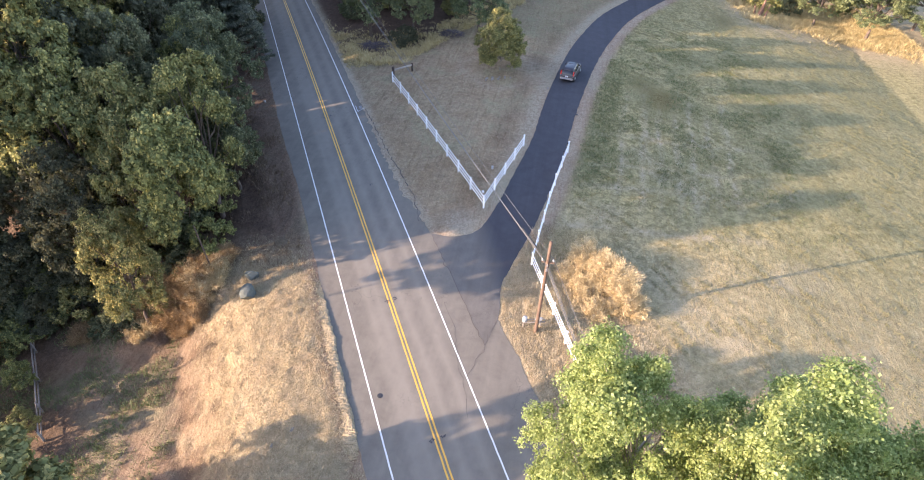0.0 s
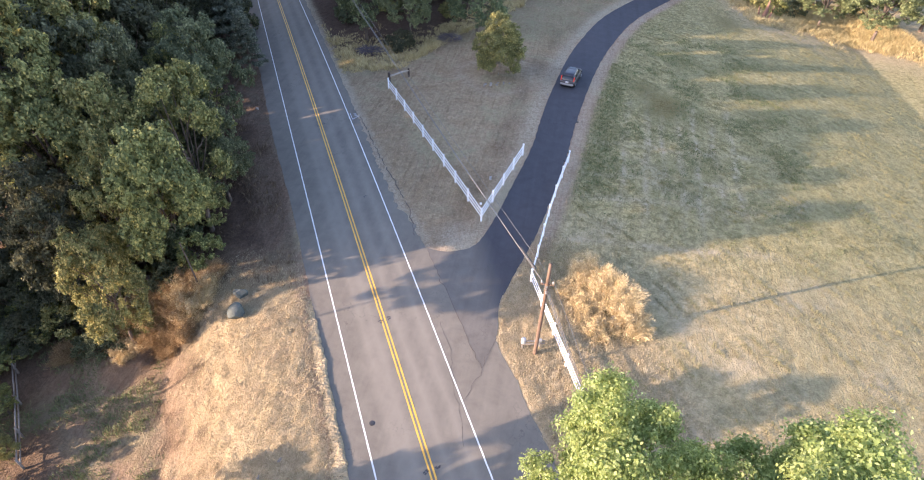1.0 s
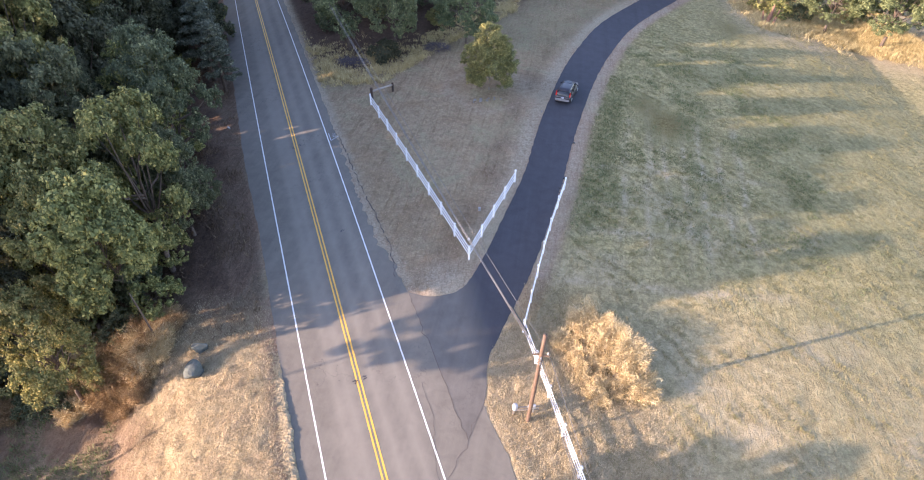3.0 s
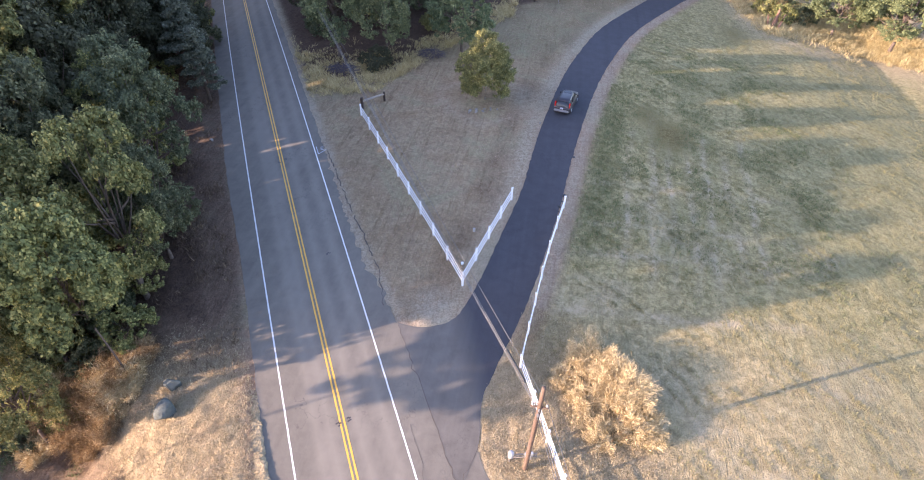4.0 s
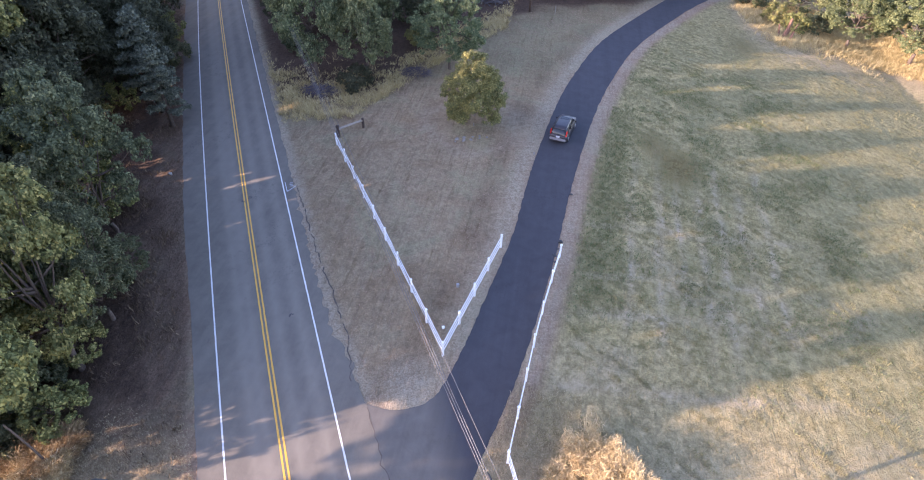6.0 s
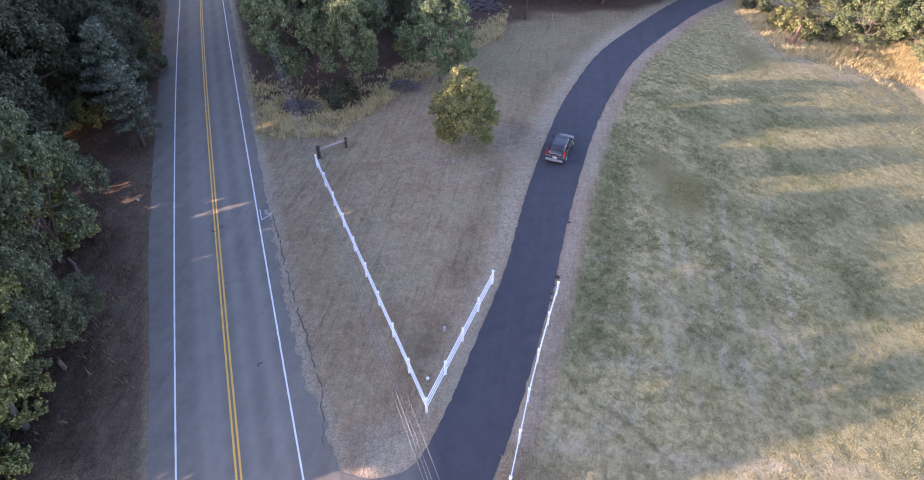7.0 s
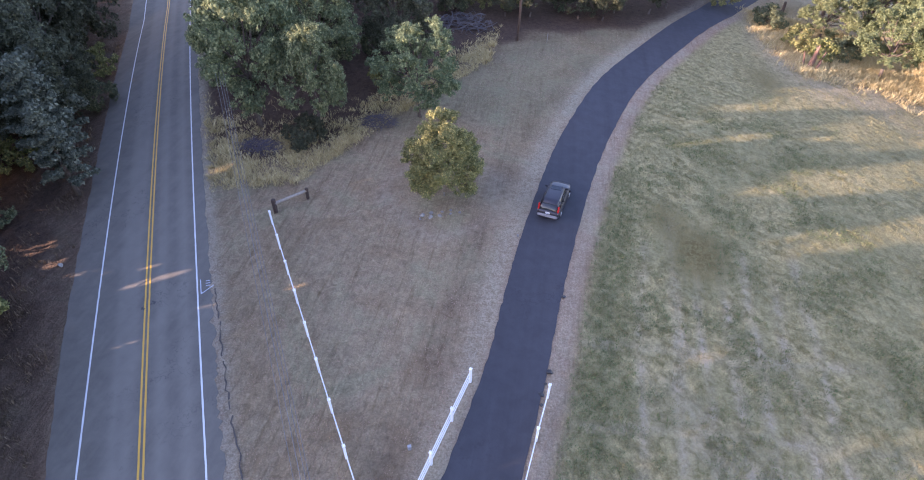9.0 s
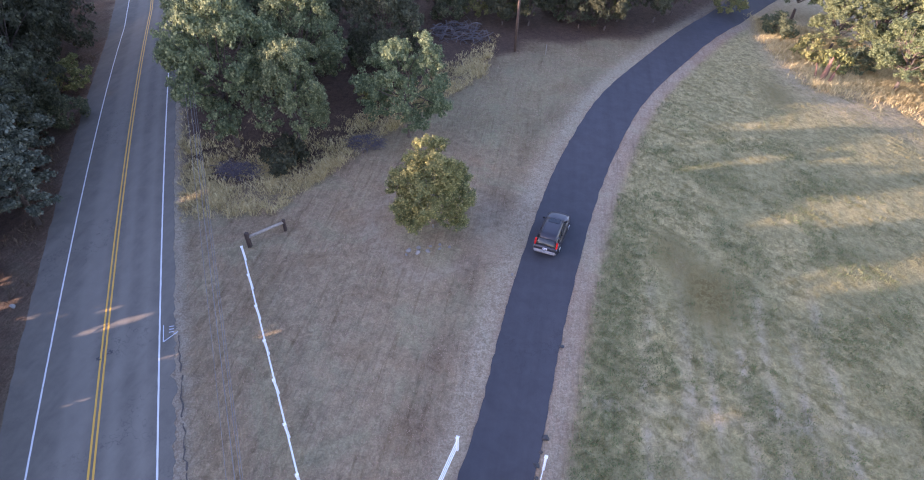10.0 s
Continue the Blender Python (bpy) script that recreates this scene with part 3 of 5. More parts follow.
def build_roads():
    S = np.concatenate([np.arange(-60, 5, 2.0), np.arange(5, 110, 0.35), np.arange(110, 320, 2.0)])
    L, R = road_edge_left(S), road_edge_right(S)
    rows, wear = [], []
    for s, a, b in zip(S, L, R):
        es = np.concatenate([[a], np.linspace(a + 0.25, b - 0.25, 26), [b]])
        rows.append([at_road(s, e) for e in es])
        w = np.zeros_like(es)
        for c in (-0.35 + 0.9, 2.17 - 0.85, 2.17 + 0.95, 5.55 - 0.9):
            w += np.exp(-((es - c) / 0.38) ** 2)
        wear.append(w)
    strip("road", rows, M_ROAD, 0.03, "worn grey two-lane asphalt road with rough edges", "road", wear)

    dl, dr = EDGE_L, EDGE_R
    rows = []
    for i, (a, b) in enumerate(zip(dl, dr)):
        g = 0.05 * wob(np.array(i * 0.5), np.array(0.0), 1.6, 21) + 0.04 * wob(np.array(i * 0.5), np.array(3.0), 6, 22)
        g2 = 0.05 * wob(np.array(i * 0.5), np.array(7.0), 1.6, 23) + 0.04 * wob(np.array(i * 0.5), np.array(1.0), 6, 24)
        rows.append([(a[0] + g + (b[0] - a[0] + g2 - g) * t, a[1] + (b[1] - a[1]) * t) for t in np.linspace(0, 1, 12)])
    new_part = [[float(step(i + 5 * (t - 0.5), 6, 30))] * 1 for i in range(len(rows)) for t in np.linspace(0, 1, 12)]
    strip("driveway", rows, M_DRIVE, 0.036, "dark asphalt driveway curving across dry grass from a greyer mouth", "road", new_part)

    def line(name, e0, w, mat, label, s0=-60, s1=320):
        ss = np.concatenate([np.arange(s0, 5, 2.0), np.arange(5, 110, 0.7), np.arange(110, s1, 2.0)])
        rows = [[at_road(s, e0 - w / 2 + 0.008 * math.sin(s * 5.1)), at_road(s, e0 + w / 2 + 0.008 * math.sin(s * 4.3 + 1))] for s in ss]
        P = np.array(rows)
        Z = land(P[..., 0], P[..., 1]) + 0.036
        v = np.concatenate([P, Z[..., None]], -1).reshape(-1, 3)
        i = np.arange(len(ss) - 1) * 2
        me = quick_mesh(name, v, np.stack([i, i + 1, i + 3, i + 2], -1), mat)
        tagged(new(name, me), label, "road marking", kind="structure")
    line("edge_line", -1.2, 0.105, M_WHITE, "white painted edge line on the asphalt")
    line("edge_line", 5.55, 0.105, M_WHITE, "white painted edge line on the asphalt")
    line("centre_line", 2.03, 0.115, M_YELLOW, "yellow painted double centre line on the asphalt")
    line("centre_line", 2.29, 0.115, M_YELLOW, "yellow painted double centre line on the asphalt")


build_roads()


def earth_lip():
    """The low crumbling edge of the bank, that stands over the asphalt and shades it."""
    ss = np.arange(19.5, 37.0, 0.10)
    r = np.random.default_rng(23)
    prof = ((-2.66, -0.08), (-2.70, 0.06), (-2.75, 0.15), (-2.84, 0.20), (-3.02, 0.225), (-3.25, 0.22), (-3.5, 0.17), (-3.8, 0.08), (-4.1, -0.1))
    V = []
    for i, s in enumerate(ss):
        fade = float(step(s, 19.5, 21.5) * (1 - step(s, 31, 37)))
        g = 0.10 * float(wob(np.array(s), np.array(0.0), 1.1, 51)) + 0.06 * float(wob(np.array(s), np.array(2.0), 4.0, 52))
        for j, (e, z) in enumerate(prof):
            x, y = at_road(s, e + g + r.normal() * 0.025)
            V.append((x, y, z_at(x, y) + z * (0.25 + 0.75 * fade) + 0.022 * r.normal() * (0 < j < 8) - (1 - fade) * 0.06))
    k = len(prof)
    idx = np.arange(len(V)).reshape(-1, k)
    q = np.stack([idx[:-1, :-1], idx[1:, :-1], idx[1:, 1:], idx[:-1, 1:]], -1).reshape(-1, 4)
    me = quick_mesh("earth_bank", np.array(V), q, M_GROUND)
    me.shade_flat()
    a = me.attributes.new("gold", "FLOAT", "POINT")
    a.data.foreach_set("value", np.full(len(V), 0.85, np.float32))
    tagged(new("earth_bank", me), "low crumbling edge of the dry bank beside the asphalt", "bank", kind="structure")


earth_lip()


# ---- trees and bushes ----
def leaves(name, centres, radii, count, size, material, seed, up=0.35, shell=0.5):
    """Many small bent leaves on and in a cloud of boughs."""
    r = np.random.default_rng(seed)
    centres, radii = np.asarray(centres, float), np.asarray(radii, float)
    w = (radii ** 2).mean(1) if radii.ndim > 1 else radii ** 2
    pick = r.choice(len(centres), count, p=w / w.sum())
    d = r.normal(size=(count, 3))
    d[:, 2] = np.where(d[:, 2] < -0.3, -d[:, 2] * 0.6, d[:, 2])
    d /= np.linalg.norm(d, axis=1)[:, None]
    rad = radii[pick] if radii.ndim > 1 else radii[pick][:, None] * np.ones(3)
    k = (shell + (1 - shell) * r.random(count) ** 0.6) * (1 + 0.16 * np.sin(5.0 * d[:, 0] + 3 * pick) * np.sin(6.0 * d[:, 1] + pick) + 0.12 * r.normal(size=count))
    c = centres[pick] + d * rad * k[:, None]
    nrm = d * 0.7 + r.normal(size=(count, 3)) * 0.75 + np.array((0, 0, up))
    nrm /= np.linalg.norm(nrm, axis=1)[:, None]
    t = np.cross(nrm, r.normal(size=(count, 3)))
    t /= np.linalg.norm(t, axis=1)[:, None]
    b = np.cross(nrm, t)
    L = (size * (0.6 + 0.8 * r.random(count)))[:, None]
    W = L * (0.45 + 0.3 * r.random(count))[:, None]
    fold = nrm * L * 0.22
    v = np.stack([c - t * L, c + b * W + fold, c + t * L, c - b * W + fold], 1).reshape(-1, 3)
    q = np.arange(count * 4).reshape(-1, 4)
    return quick_mesh(name, v, q, material)


def branch_path(r, a, b, bend, n=5):
    a, b = np.array(a, float), np.array(b, float)
    off = r.normal(size=3) * bend
    return [tuple(a + (b - a) * t + off * math.sin(math.pi * t)) for t in np.linspace(0, 1, n)]


def pine_parts(seed, height, radius, count, size):
    r = np.random.default_rng(seed)
    tubes = [([(0, 0, -0.4), (0.05, 0, height * 0.5), (0, 0.05, height * 0.97)], [height * 0.028, height * 0.018, 0.03])]
    cs, rs = [], []
    for i in range(46):
        t = (i / 46) ** 0.85
        z = height * (0.18 + 0.80 * t)
        a = i * 2.399 + r.uniform(-0.3, 0.3)
        reach = radius * (1 - t) ** 0.75 * r.uniform(0.7, 1.1) + 0.15
        tip = (math.cos(a) * reach, math.sin(a) * reach, z + 0.12 * reach)
        tubes.append(([(0, 0, z - 0.1), tip], [0.05, 0.015]))
        for k in (0.45, 0.75, 1.0):
            cs.append((tip[0] * k, tip[1] * k, z + 0.12 * reach * k))
            g = 0.16 * radius + 0.10
            rs.append((g, g, g * 0.7))
    return tubes_mesh("trunk", tubes, M_BARK), leaves("crown", cs, rs, count, size, M_PINE, seed + 9, 0.2, 0.3)


def tree(name, parts, label, category, x, y, scale=1.0, turn=0.0, group="", wide=1.0):
    ob = thing(name, label, category, group=group)
    part("trunk", parts[0], parent=ob)
    part("crown", parts[1], parent=ob)
    ob.matrix_basis = pose(x, y, z_at(x, y), 0, 0, turn) @ Matrix.Diagonal((scale * wide, scale * wide, scale, 1))
    return ob


def lobed_parts(seed, height, radius, lobes, count, size, material, bark, low=0.3, stout=0.022, lump=0.36, lean=(0, 0), puff=1.0):
    """A broad-leaved tree, its root at the origin: trunk, limbs to every lobe, and lobes made of leafy puffs with shade between."""
    r = np.random.default_rng(seed)
    z0, z1 = height * low, height
    mid, half = (z0 + z1) / 2, (z1 - z0) / 2
    fork = np.array((lean[0] * 0.3, lean[1] * 0.3, z0 + 0.1 * half))
    tubes = [(branch_path(r, (0, 0, -0.4), fork, 0.12), [stout * height * q for q in (1.15, 0.95, 0.85, 0.8, 0.7)])]
    cs, rs, outs = [], [], []
    for i in range(lobes):
        t = (i + 0.5) / lobes
        up = 1 - 1.75 * t
        ang = i * 2.399 + r.uniform(-0.5, 0.5)
        flat = math.sqrt(max(0.0, 1 - up * up)) * (1.12 if up < 0.2 else 0.95)
        k = r.uniform(0.50, 0.86)
        d = np.array((math.cos(ang) * flat, math.sin(ang) * flat, up))
        c = np.array((d[0] * radius * k + lean[0] * (up + 1) / 2, d[1] * radius * k + lean[1] * (up + 1) / 2, mid + d[2] * half * min(0.88, k + 0.1)))
        big = radius * lump * r.uniform(0.72, 1.2)
        inner = fork + (np.array((lean[0] * 0.6, lean[1] * 0.6, mid)) - fork) * r.uniform(0.2, 0.9)
        tubes.append((branch_path(r, inner, c, radius * 0.06), [0.36 * stout * height * q for q in (1, 0.8, 0.6, 0.42, 0.2)]))
        for _ in range(int(24 + 16 * r.random())):
            v = r.normal(size=3) + d * 0.75 + np.array((0, 0, 0.35))
            v /= np.linalg.norm(v)
            p = c + v * big * np.array((1, 1, 0.85)) * r.uniform(0.45, 1.28)
            g = big * r.uniform(0.15, 0.34) * puff
            cs.append(p)
            rs.append((g, g, g * 0.8))
            outs.append(v)
    cs, rs, outs = np.array(cs), np.array(rs), np.array(outs)
    w = rs[:, 0] ** 2
    pick = r.choice(len(cs), count, p=w / w.sum())
    d = r.normal(size=(count, 3)) + outs[pick] * 0.6
    d /= np.linalg.norm(d, axis=1)[:, None]
    c = cs[pick] + d * rs[pick] * (0.35 + 0.7 * r.random(count) ** 0.6 + 0.26 * r.normal(size=count))[:, None]
    nrm = d * 0.6 + outs[pick] * 0.35 + r.normal(size=(count, 3)) * 0.55 + np.array((0, 0, 0.25))
    nrm /= np.linalg.norm(nrm, axis=1)[:, None]
    t = np.cross(nrm, r.normal(size=(count, 3)))
    t /= np.linalg.norm(t, axis=1)[:, None]
    b = np.cross(nrm, t)
    L = (size * (0.6 + 0.8 * r.random(count)))[:, None]
    W = L * (0.5 + 0.3 * r.random(count))[:, None]
    fold = nrm * L * 0.22
    v = np.stack([c - t * L, c + b * W + fold, c + t * L, c - b * W + fold], 1).reshape(-1, 3)
    return tubes_mesh("trunk", tubes, bark), quick_mesh("crown", v, np.arange(count * 4).reshape(-1, 4), material)


# crowns of the wood beside the road, built ten metres high
OAKS = [lobed_parts(11, 10, 3.0, 20, 30000, 0.085, M_OAK, M_BARK, 0.1),
        lobed_parts(12, 10, 2.7, 18, 30000, 0.085, M_OAK, M_BARK, 0.12, lean=(0.5, -0.4)),
        lobed_parts(13, 10, 3.2, 22, 30000, 0.085, M_OAKGREY, M_BARK, 0.08),
        lobed_parts(14, 10, 2.6, 18, 30000, 0.085, M_OAK, M_BARK, 0.1, lean=(-0.4, 0.6)),
        lobed_parts(15, 10, 3.0, 20, 30000, 0.085, M_OAKGREY, M_BARK, 0.06),
        lobed_parts(16, 10, 2.3, 26, 52000, 0.08, M_OAK, M_BARK, 0.32, 0.006, 0.34, (0.2, -0.9))]
FAR_OAKS = [lobed_parts(18, 10, 3.6, 24, 34000, 0.09, M_OAKFAR, M_BARK, 0.20, lump=0.32),
            lobed_parts(19, 10, 3.3, 22, 34000, 0.09, M_OAKFAR, M_BARK, 0.20, lump=0.34, lean=(0.4, 0.3)),
            lobed_parts(20, 10, 3.9, 24, 34000, 0.09, M_OAKFAR, M_BARK, 0.1, lump=0.28)]
SHADE_TONED_OAKS = [lobed_parts(21, 10, 3.4, 20, 26000, 0.10, M_DARK_SHADED, M_BARK, 0.02, lump=0.4),
             lobed_parts(22, 10, 3.0, 18, 26000, 0.10, M_DARK_SHADED, M_BARK, 0.03, lump=0.4)]
# high crowns for the added shadow casters
HIGH_OAKS = [lobed_parts(91, 10, 1.25, 13, 24000, 0.075, M_OAK, M_BARK, 0.66, 0.003, 0.42),
             lobed_parts(92, 10, 1.7, 15, 24000, 0.08, M_OAK, M_BARK, 0.5, 0.010, 0.40)]


def plant_woods():
    """x, y, height of the top over the datum, which crown, breadth."""
    def stand(spots, kinds, label, group, name="oak_tree"):
        for i, (x, y, top, k, wide) in enumerate(spots):
            hgt = max(top - z_at(x, y), 3.0)
            tree(name, kinds[k % len(kinds)], label, "tree", x, y, hgt / 10, 67.0 * i, group, wide)
    # the front of the wood, seen from the road
    stand(((-25.7, 30.2, 13.7, 5, 0.78), (-29.8, 25.6, 7.4, 0, 0.6), (-27.8, 36.6, 14.4, 1, 0.74), (-33.6, 35.4, 14.2, 0, 0.72), (-38.2, 34.6, 14.8, 1, 0.76),
           (-30.9, 30.4, 11.6, 3, 0.6), (-32.8, 48.6, 13.8, 2, 0.76), (-28.2, 40.8, 8.8, 4, 0.82), (-28.7, 44.4, 3.2, 2, 1.0),
           (-37.8, 42.8, 14.8, 4, 0.74), (-32.4, 42.6, 10.4, 2, 0.8), (-36.2, 49.6, 12.0, 1, 0.8), (-42.6, 36.5, 13.2, 1, 0.8)), OAKS,
          "dense green oak with lobed crown in the roadside wood", "roadside oaks")
    # the deep wood behind, its own shade put into the leaf colour
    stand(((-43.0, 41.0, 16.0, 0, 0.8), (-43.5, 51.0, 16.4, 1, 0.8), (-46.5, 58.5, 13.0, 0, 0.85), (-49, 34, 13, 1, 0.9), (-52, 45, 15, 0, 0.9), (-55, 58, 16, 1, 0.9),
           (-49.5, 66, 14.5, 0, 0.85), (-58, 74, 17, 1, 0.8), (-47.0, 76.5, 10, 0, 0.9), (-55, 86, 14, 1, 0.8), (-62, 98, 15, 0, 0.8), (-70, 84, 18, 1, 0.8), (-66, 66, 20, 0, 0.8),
           # (-66, 50) and (-75.8, 52.4) stand unseen, added to cast shade
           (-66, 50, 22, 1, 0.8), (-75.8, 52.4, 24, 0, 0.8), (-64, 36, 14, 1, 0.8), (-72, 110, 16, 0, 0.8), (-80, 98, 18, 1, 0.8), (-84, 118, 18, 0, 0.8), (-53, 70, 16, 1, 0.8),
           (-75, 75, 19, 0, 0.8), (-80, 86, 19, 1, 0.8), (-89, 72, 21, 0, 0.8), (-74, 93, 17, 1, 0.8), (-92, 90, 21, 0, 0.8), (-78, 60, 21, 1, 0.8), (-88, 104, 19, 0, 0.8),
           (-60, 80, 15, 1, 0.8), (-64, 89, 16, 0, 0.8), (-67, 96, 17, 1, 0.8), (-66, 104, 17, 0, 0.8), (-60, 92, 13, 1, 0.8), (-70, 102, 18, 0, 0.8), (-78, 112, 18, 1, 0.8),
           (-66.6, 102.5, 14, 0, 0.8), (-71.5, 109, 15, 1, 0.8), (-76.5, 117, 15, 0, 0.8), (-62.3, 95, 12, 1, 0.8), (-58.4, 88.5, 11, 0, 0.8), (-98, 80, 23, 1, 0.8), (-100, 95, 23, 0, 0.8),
           (-86, 96, 20, 1, 0.8), (-88, 84, 21, 0, 0.8), (-54.2, 81, 10, 1, 0.8), (-51, 73.5, 10, 0, 0.8), (-50, 62, 9, 1, 0.9), (-44.4, 55.4, 8, 0, 0.9), (-39.8, 38.2, 9, 1, 1.0), (-35.8, 29.4, 8.8, 0, 0.7), (-41.2, 30.6, 7.0, 1, 0.8), (-40.6, 26.4, 0.5, 0, 1.0), (-44.0, 27.0, 2.0, 1, 0.9), (-37.4, 27.4, -1.2, 0, 1.1), (-39.0, 24.4, -2.4, 1, 1.0)), SHADE_TONED_OAKS,
          "oak deep in the roadside wood with shade-darkened leaves", "deep wood oaks")
    # high-crowned trees added mostly unseen over the wood for the field's long shadows
    stand(((-45.7, 10.0, 18.8, 0, 1.0), (-44.6, 14.8, 18.8, 0, 1.0), (-49.5, 24.0, 20.6, 0, 1.1), (-44.5, 25.0, 20.2, 0, 1.0)), HIGH_OAKS[:1],
          "tall high-crowned oak added unseen over the low meadow to cast shadow", "tall oaks", "shadow_oak")
    stand(((-47.0, 18.0, 20.2, 1, 0.66), (-47.5, 31.5, 18.4, 1, 0.8), (-42.6, 37.2, 19.4, 1, 0.8), (-42.2, 45.6, 18.9, 1, 0.8), (-47.4, 50.6, 19.6, 1, 0.9), (-47.6, 58.0, 18.6, 1, 0.9), (-52.5, 65.4, 19.4, 1, 0.9), (-56.0, 76.0, 18.0, 1, 0.9), (-49.0, 44.5, 18.0, 1, 1.0), (-50.5, 54.4, 18.2, 1, 1.0), (-51.5, 61.5, 18.0, 1, 1.0), (-45.4, 41.2, 17.4, 1, 0.9)), HIGH_OAKS[1:],
          "tall oak added over the roadside wood to cast shadow", "tall oaks", "shadow_oak")
    # the far wood across the road
    stand(((-26.2, 78.4, 13.6, 0, 0.80), (-19.6, 77.6, 10.4, 1, 0.78), (-11.0, 82.4, 9.4, 2, 1.0), (-22.5, 87, 11.5, 0, 0.84), (-33, 90, 12.5, 1, 0.84)), FAR_OAKS,
          "grey-green oak with hanging boughs at the road", "far oaks")
    # inner trees, their shade put into the leaf colour
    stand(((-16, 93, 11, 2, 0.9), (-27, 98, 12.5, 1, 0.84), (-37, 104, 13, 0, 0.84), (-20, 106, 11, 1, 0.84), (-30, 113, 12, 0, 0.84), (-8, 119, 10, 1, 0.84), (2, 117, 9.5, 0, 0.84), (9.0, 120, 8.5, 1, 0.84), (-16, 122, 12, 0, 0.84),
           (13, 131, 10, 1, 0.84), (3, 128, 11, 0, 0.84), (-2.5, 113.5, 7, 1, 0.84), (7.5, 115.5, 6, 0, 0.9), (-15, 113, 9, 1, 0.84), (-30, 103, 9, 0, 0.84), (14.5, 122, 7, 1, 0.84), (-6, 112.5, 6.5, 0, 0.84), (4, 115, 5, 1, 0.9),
           (17.5, 127, 6.5, 0, 0.84), (-24.5, 92.5, 8, 1, 0.9), (-33, 97, 10, 0, 0.84), (-36, 92, 8, 1, 0.84), (-40, 112, 10, 0, 0.84), (-46, 118, 12, 1, 0.84), (-42, 122, 13, 0, 0.84), (-26, 128, 13, 1, 0.84), (22, 143, 11, 0, 0.84), (-8, 134, 12, 1, 0.84), (30, 151, 12, 0, 0.84)), SHADE_TONED_OAKS,
          "oak inside the far wood with shade-darkened leaves", "far wood oaks")
    stand(((45.5, 115.0, 3.6, 0, 1.2), (54, 112, 5.0, 1, 1.2), (57, 124, 6.0, 0, 1.2), (40.5, 126, 1.8, 1, 1.2), (48, 130, 5, 0, 1.2), (58, 138, 6, 1, 1.2), (38, 138, 4, 0, 1.2), (66, 122, 6, 1, 1.2), (64, 108, 4, 0, 1.2), (46, 142, 5, 1, 1.2)),
          [lobed_parts(23, 10, 3.4, 20, 30000, 0.085, M_PALEOAK, M_BARK, 0.1, lump=0.3), lobed_parts(24, 10, 3.6, 22, 30000, 0.085, M_PALEOAK, M_BARK, 0.12, lump=0.3)],
          "pale sunlit oak over golden grass at the field edge", "field edge oaks")
    # unseen trees, added for long shadows across the bank's foot and the road
    stand(((-26.4, 2.2, 9.0, 0, 0.8), (-33, -2.5, 9.0, 2, 0.8), (-22, -0.5, 6.6, 3, 0.8), (-40, -2.5, 8.5, 1, 0.8), (-47, -7, 9.0, 4, 0.8), (-53, 10, -1.0, 0, 1.5), (-47, 14, -0.8, 1, 1.5), (-49, 19, 1.0, 3, 1.4), (-47, 24.5, 8.0, 2, 0.9), (-50, 15.5, 0.2, 0, 1.4), (-45.4, 20.6, -1.2, 4, 1.5), (-43.0, 15.6, -2.6, 2, 1.5), (-52, 24, 6, 4, 0.8)), OAKS,
          "dark green oak added unseen below the bank to cast shade", "bank oaks")
    # unseen as well, added for one shadow on the field
    stand(((-20.6, 5.6, 10.2, 0, 1.4),), HIGH_OAKS[:1], "slim high-crowned oak added unseen beside the road to cast shadow", "tall oaks", "shadow_oak")
    stand(((-36.8, 18.6, -3.4, 1, 1.0), (-33.4, 15.4, -3.9, 3, 1.0), (-34.2, 12.2, -3.0, 1, 1.0), (-43, 21, -1.5, 3, 1.0), (-37.5, 14.5, -2.4, 3, 1.0)), OAKS,
          "low bright-edged young oak beside the old fence", "young oaks", "young_oak")


plant_woods()
PINES = [pine_parts(31, 10, 2.6, 14000, 0.13), pine_parts(32, 10, 2.3, 14000, 0.13)]
for i, (x, y, top) in enumerate(((-41.5, 69.5, 9.5), (-38.2, 66.3, 7.2), (-44.5, 74.0, 8.0), (-50, 80, 9))):
    tree("pine_tree", PINES[i % 2], "blue-grey foothill pine beside the road", "tree", x, y, (top - z_at(x, y)) / 10, 50 * i, "roadside pines")

COTTON = [lobed_parts(61, 14.5, 2.9, 28, 80000, 0.058, M_BRIGHT, M_PALEBARK, 0.25, 0.012, 0.30, puff=1.6), lobed_parts(62, 14.5, 3.0, 30, 80000, 0.058, M_BRIGHT, M_PALEBARK, 0.22, 0.012, 0.28, (-0.4, 0.3), 1.6),
          lobed_parts(63, 14.5, 2.9, 28, 80000, 0.058, M_BRIGHT, M_PALEBARK, 0.25, 0.012, 0.30, (-4.0, -0.6), 1.6), lobed_parts(64, 14.5, 2.8, 26, 70000, 0.058, M_BRIGHT, M_PALEBARK, 0.25, 0.012, 0.30, (-7.5, -0.2), 1.6)]
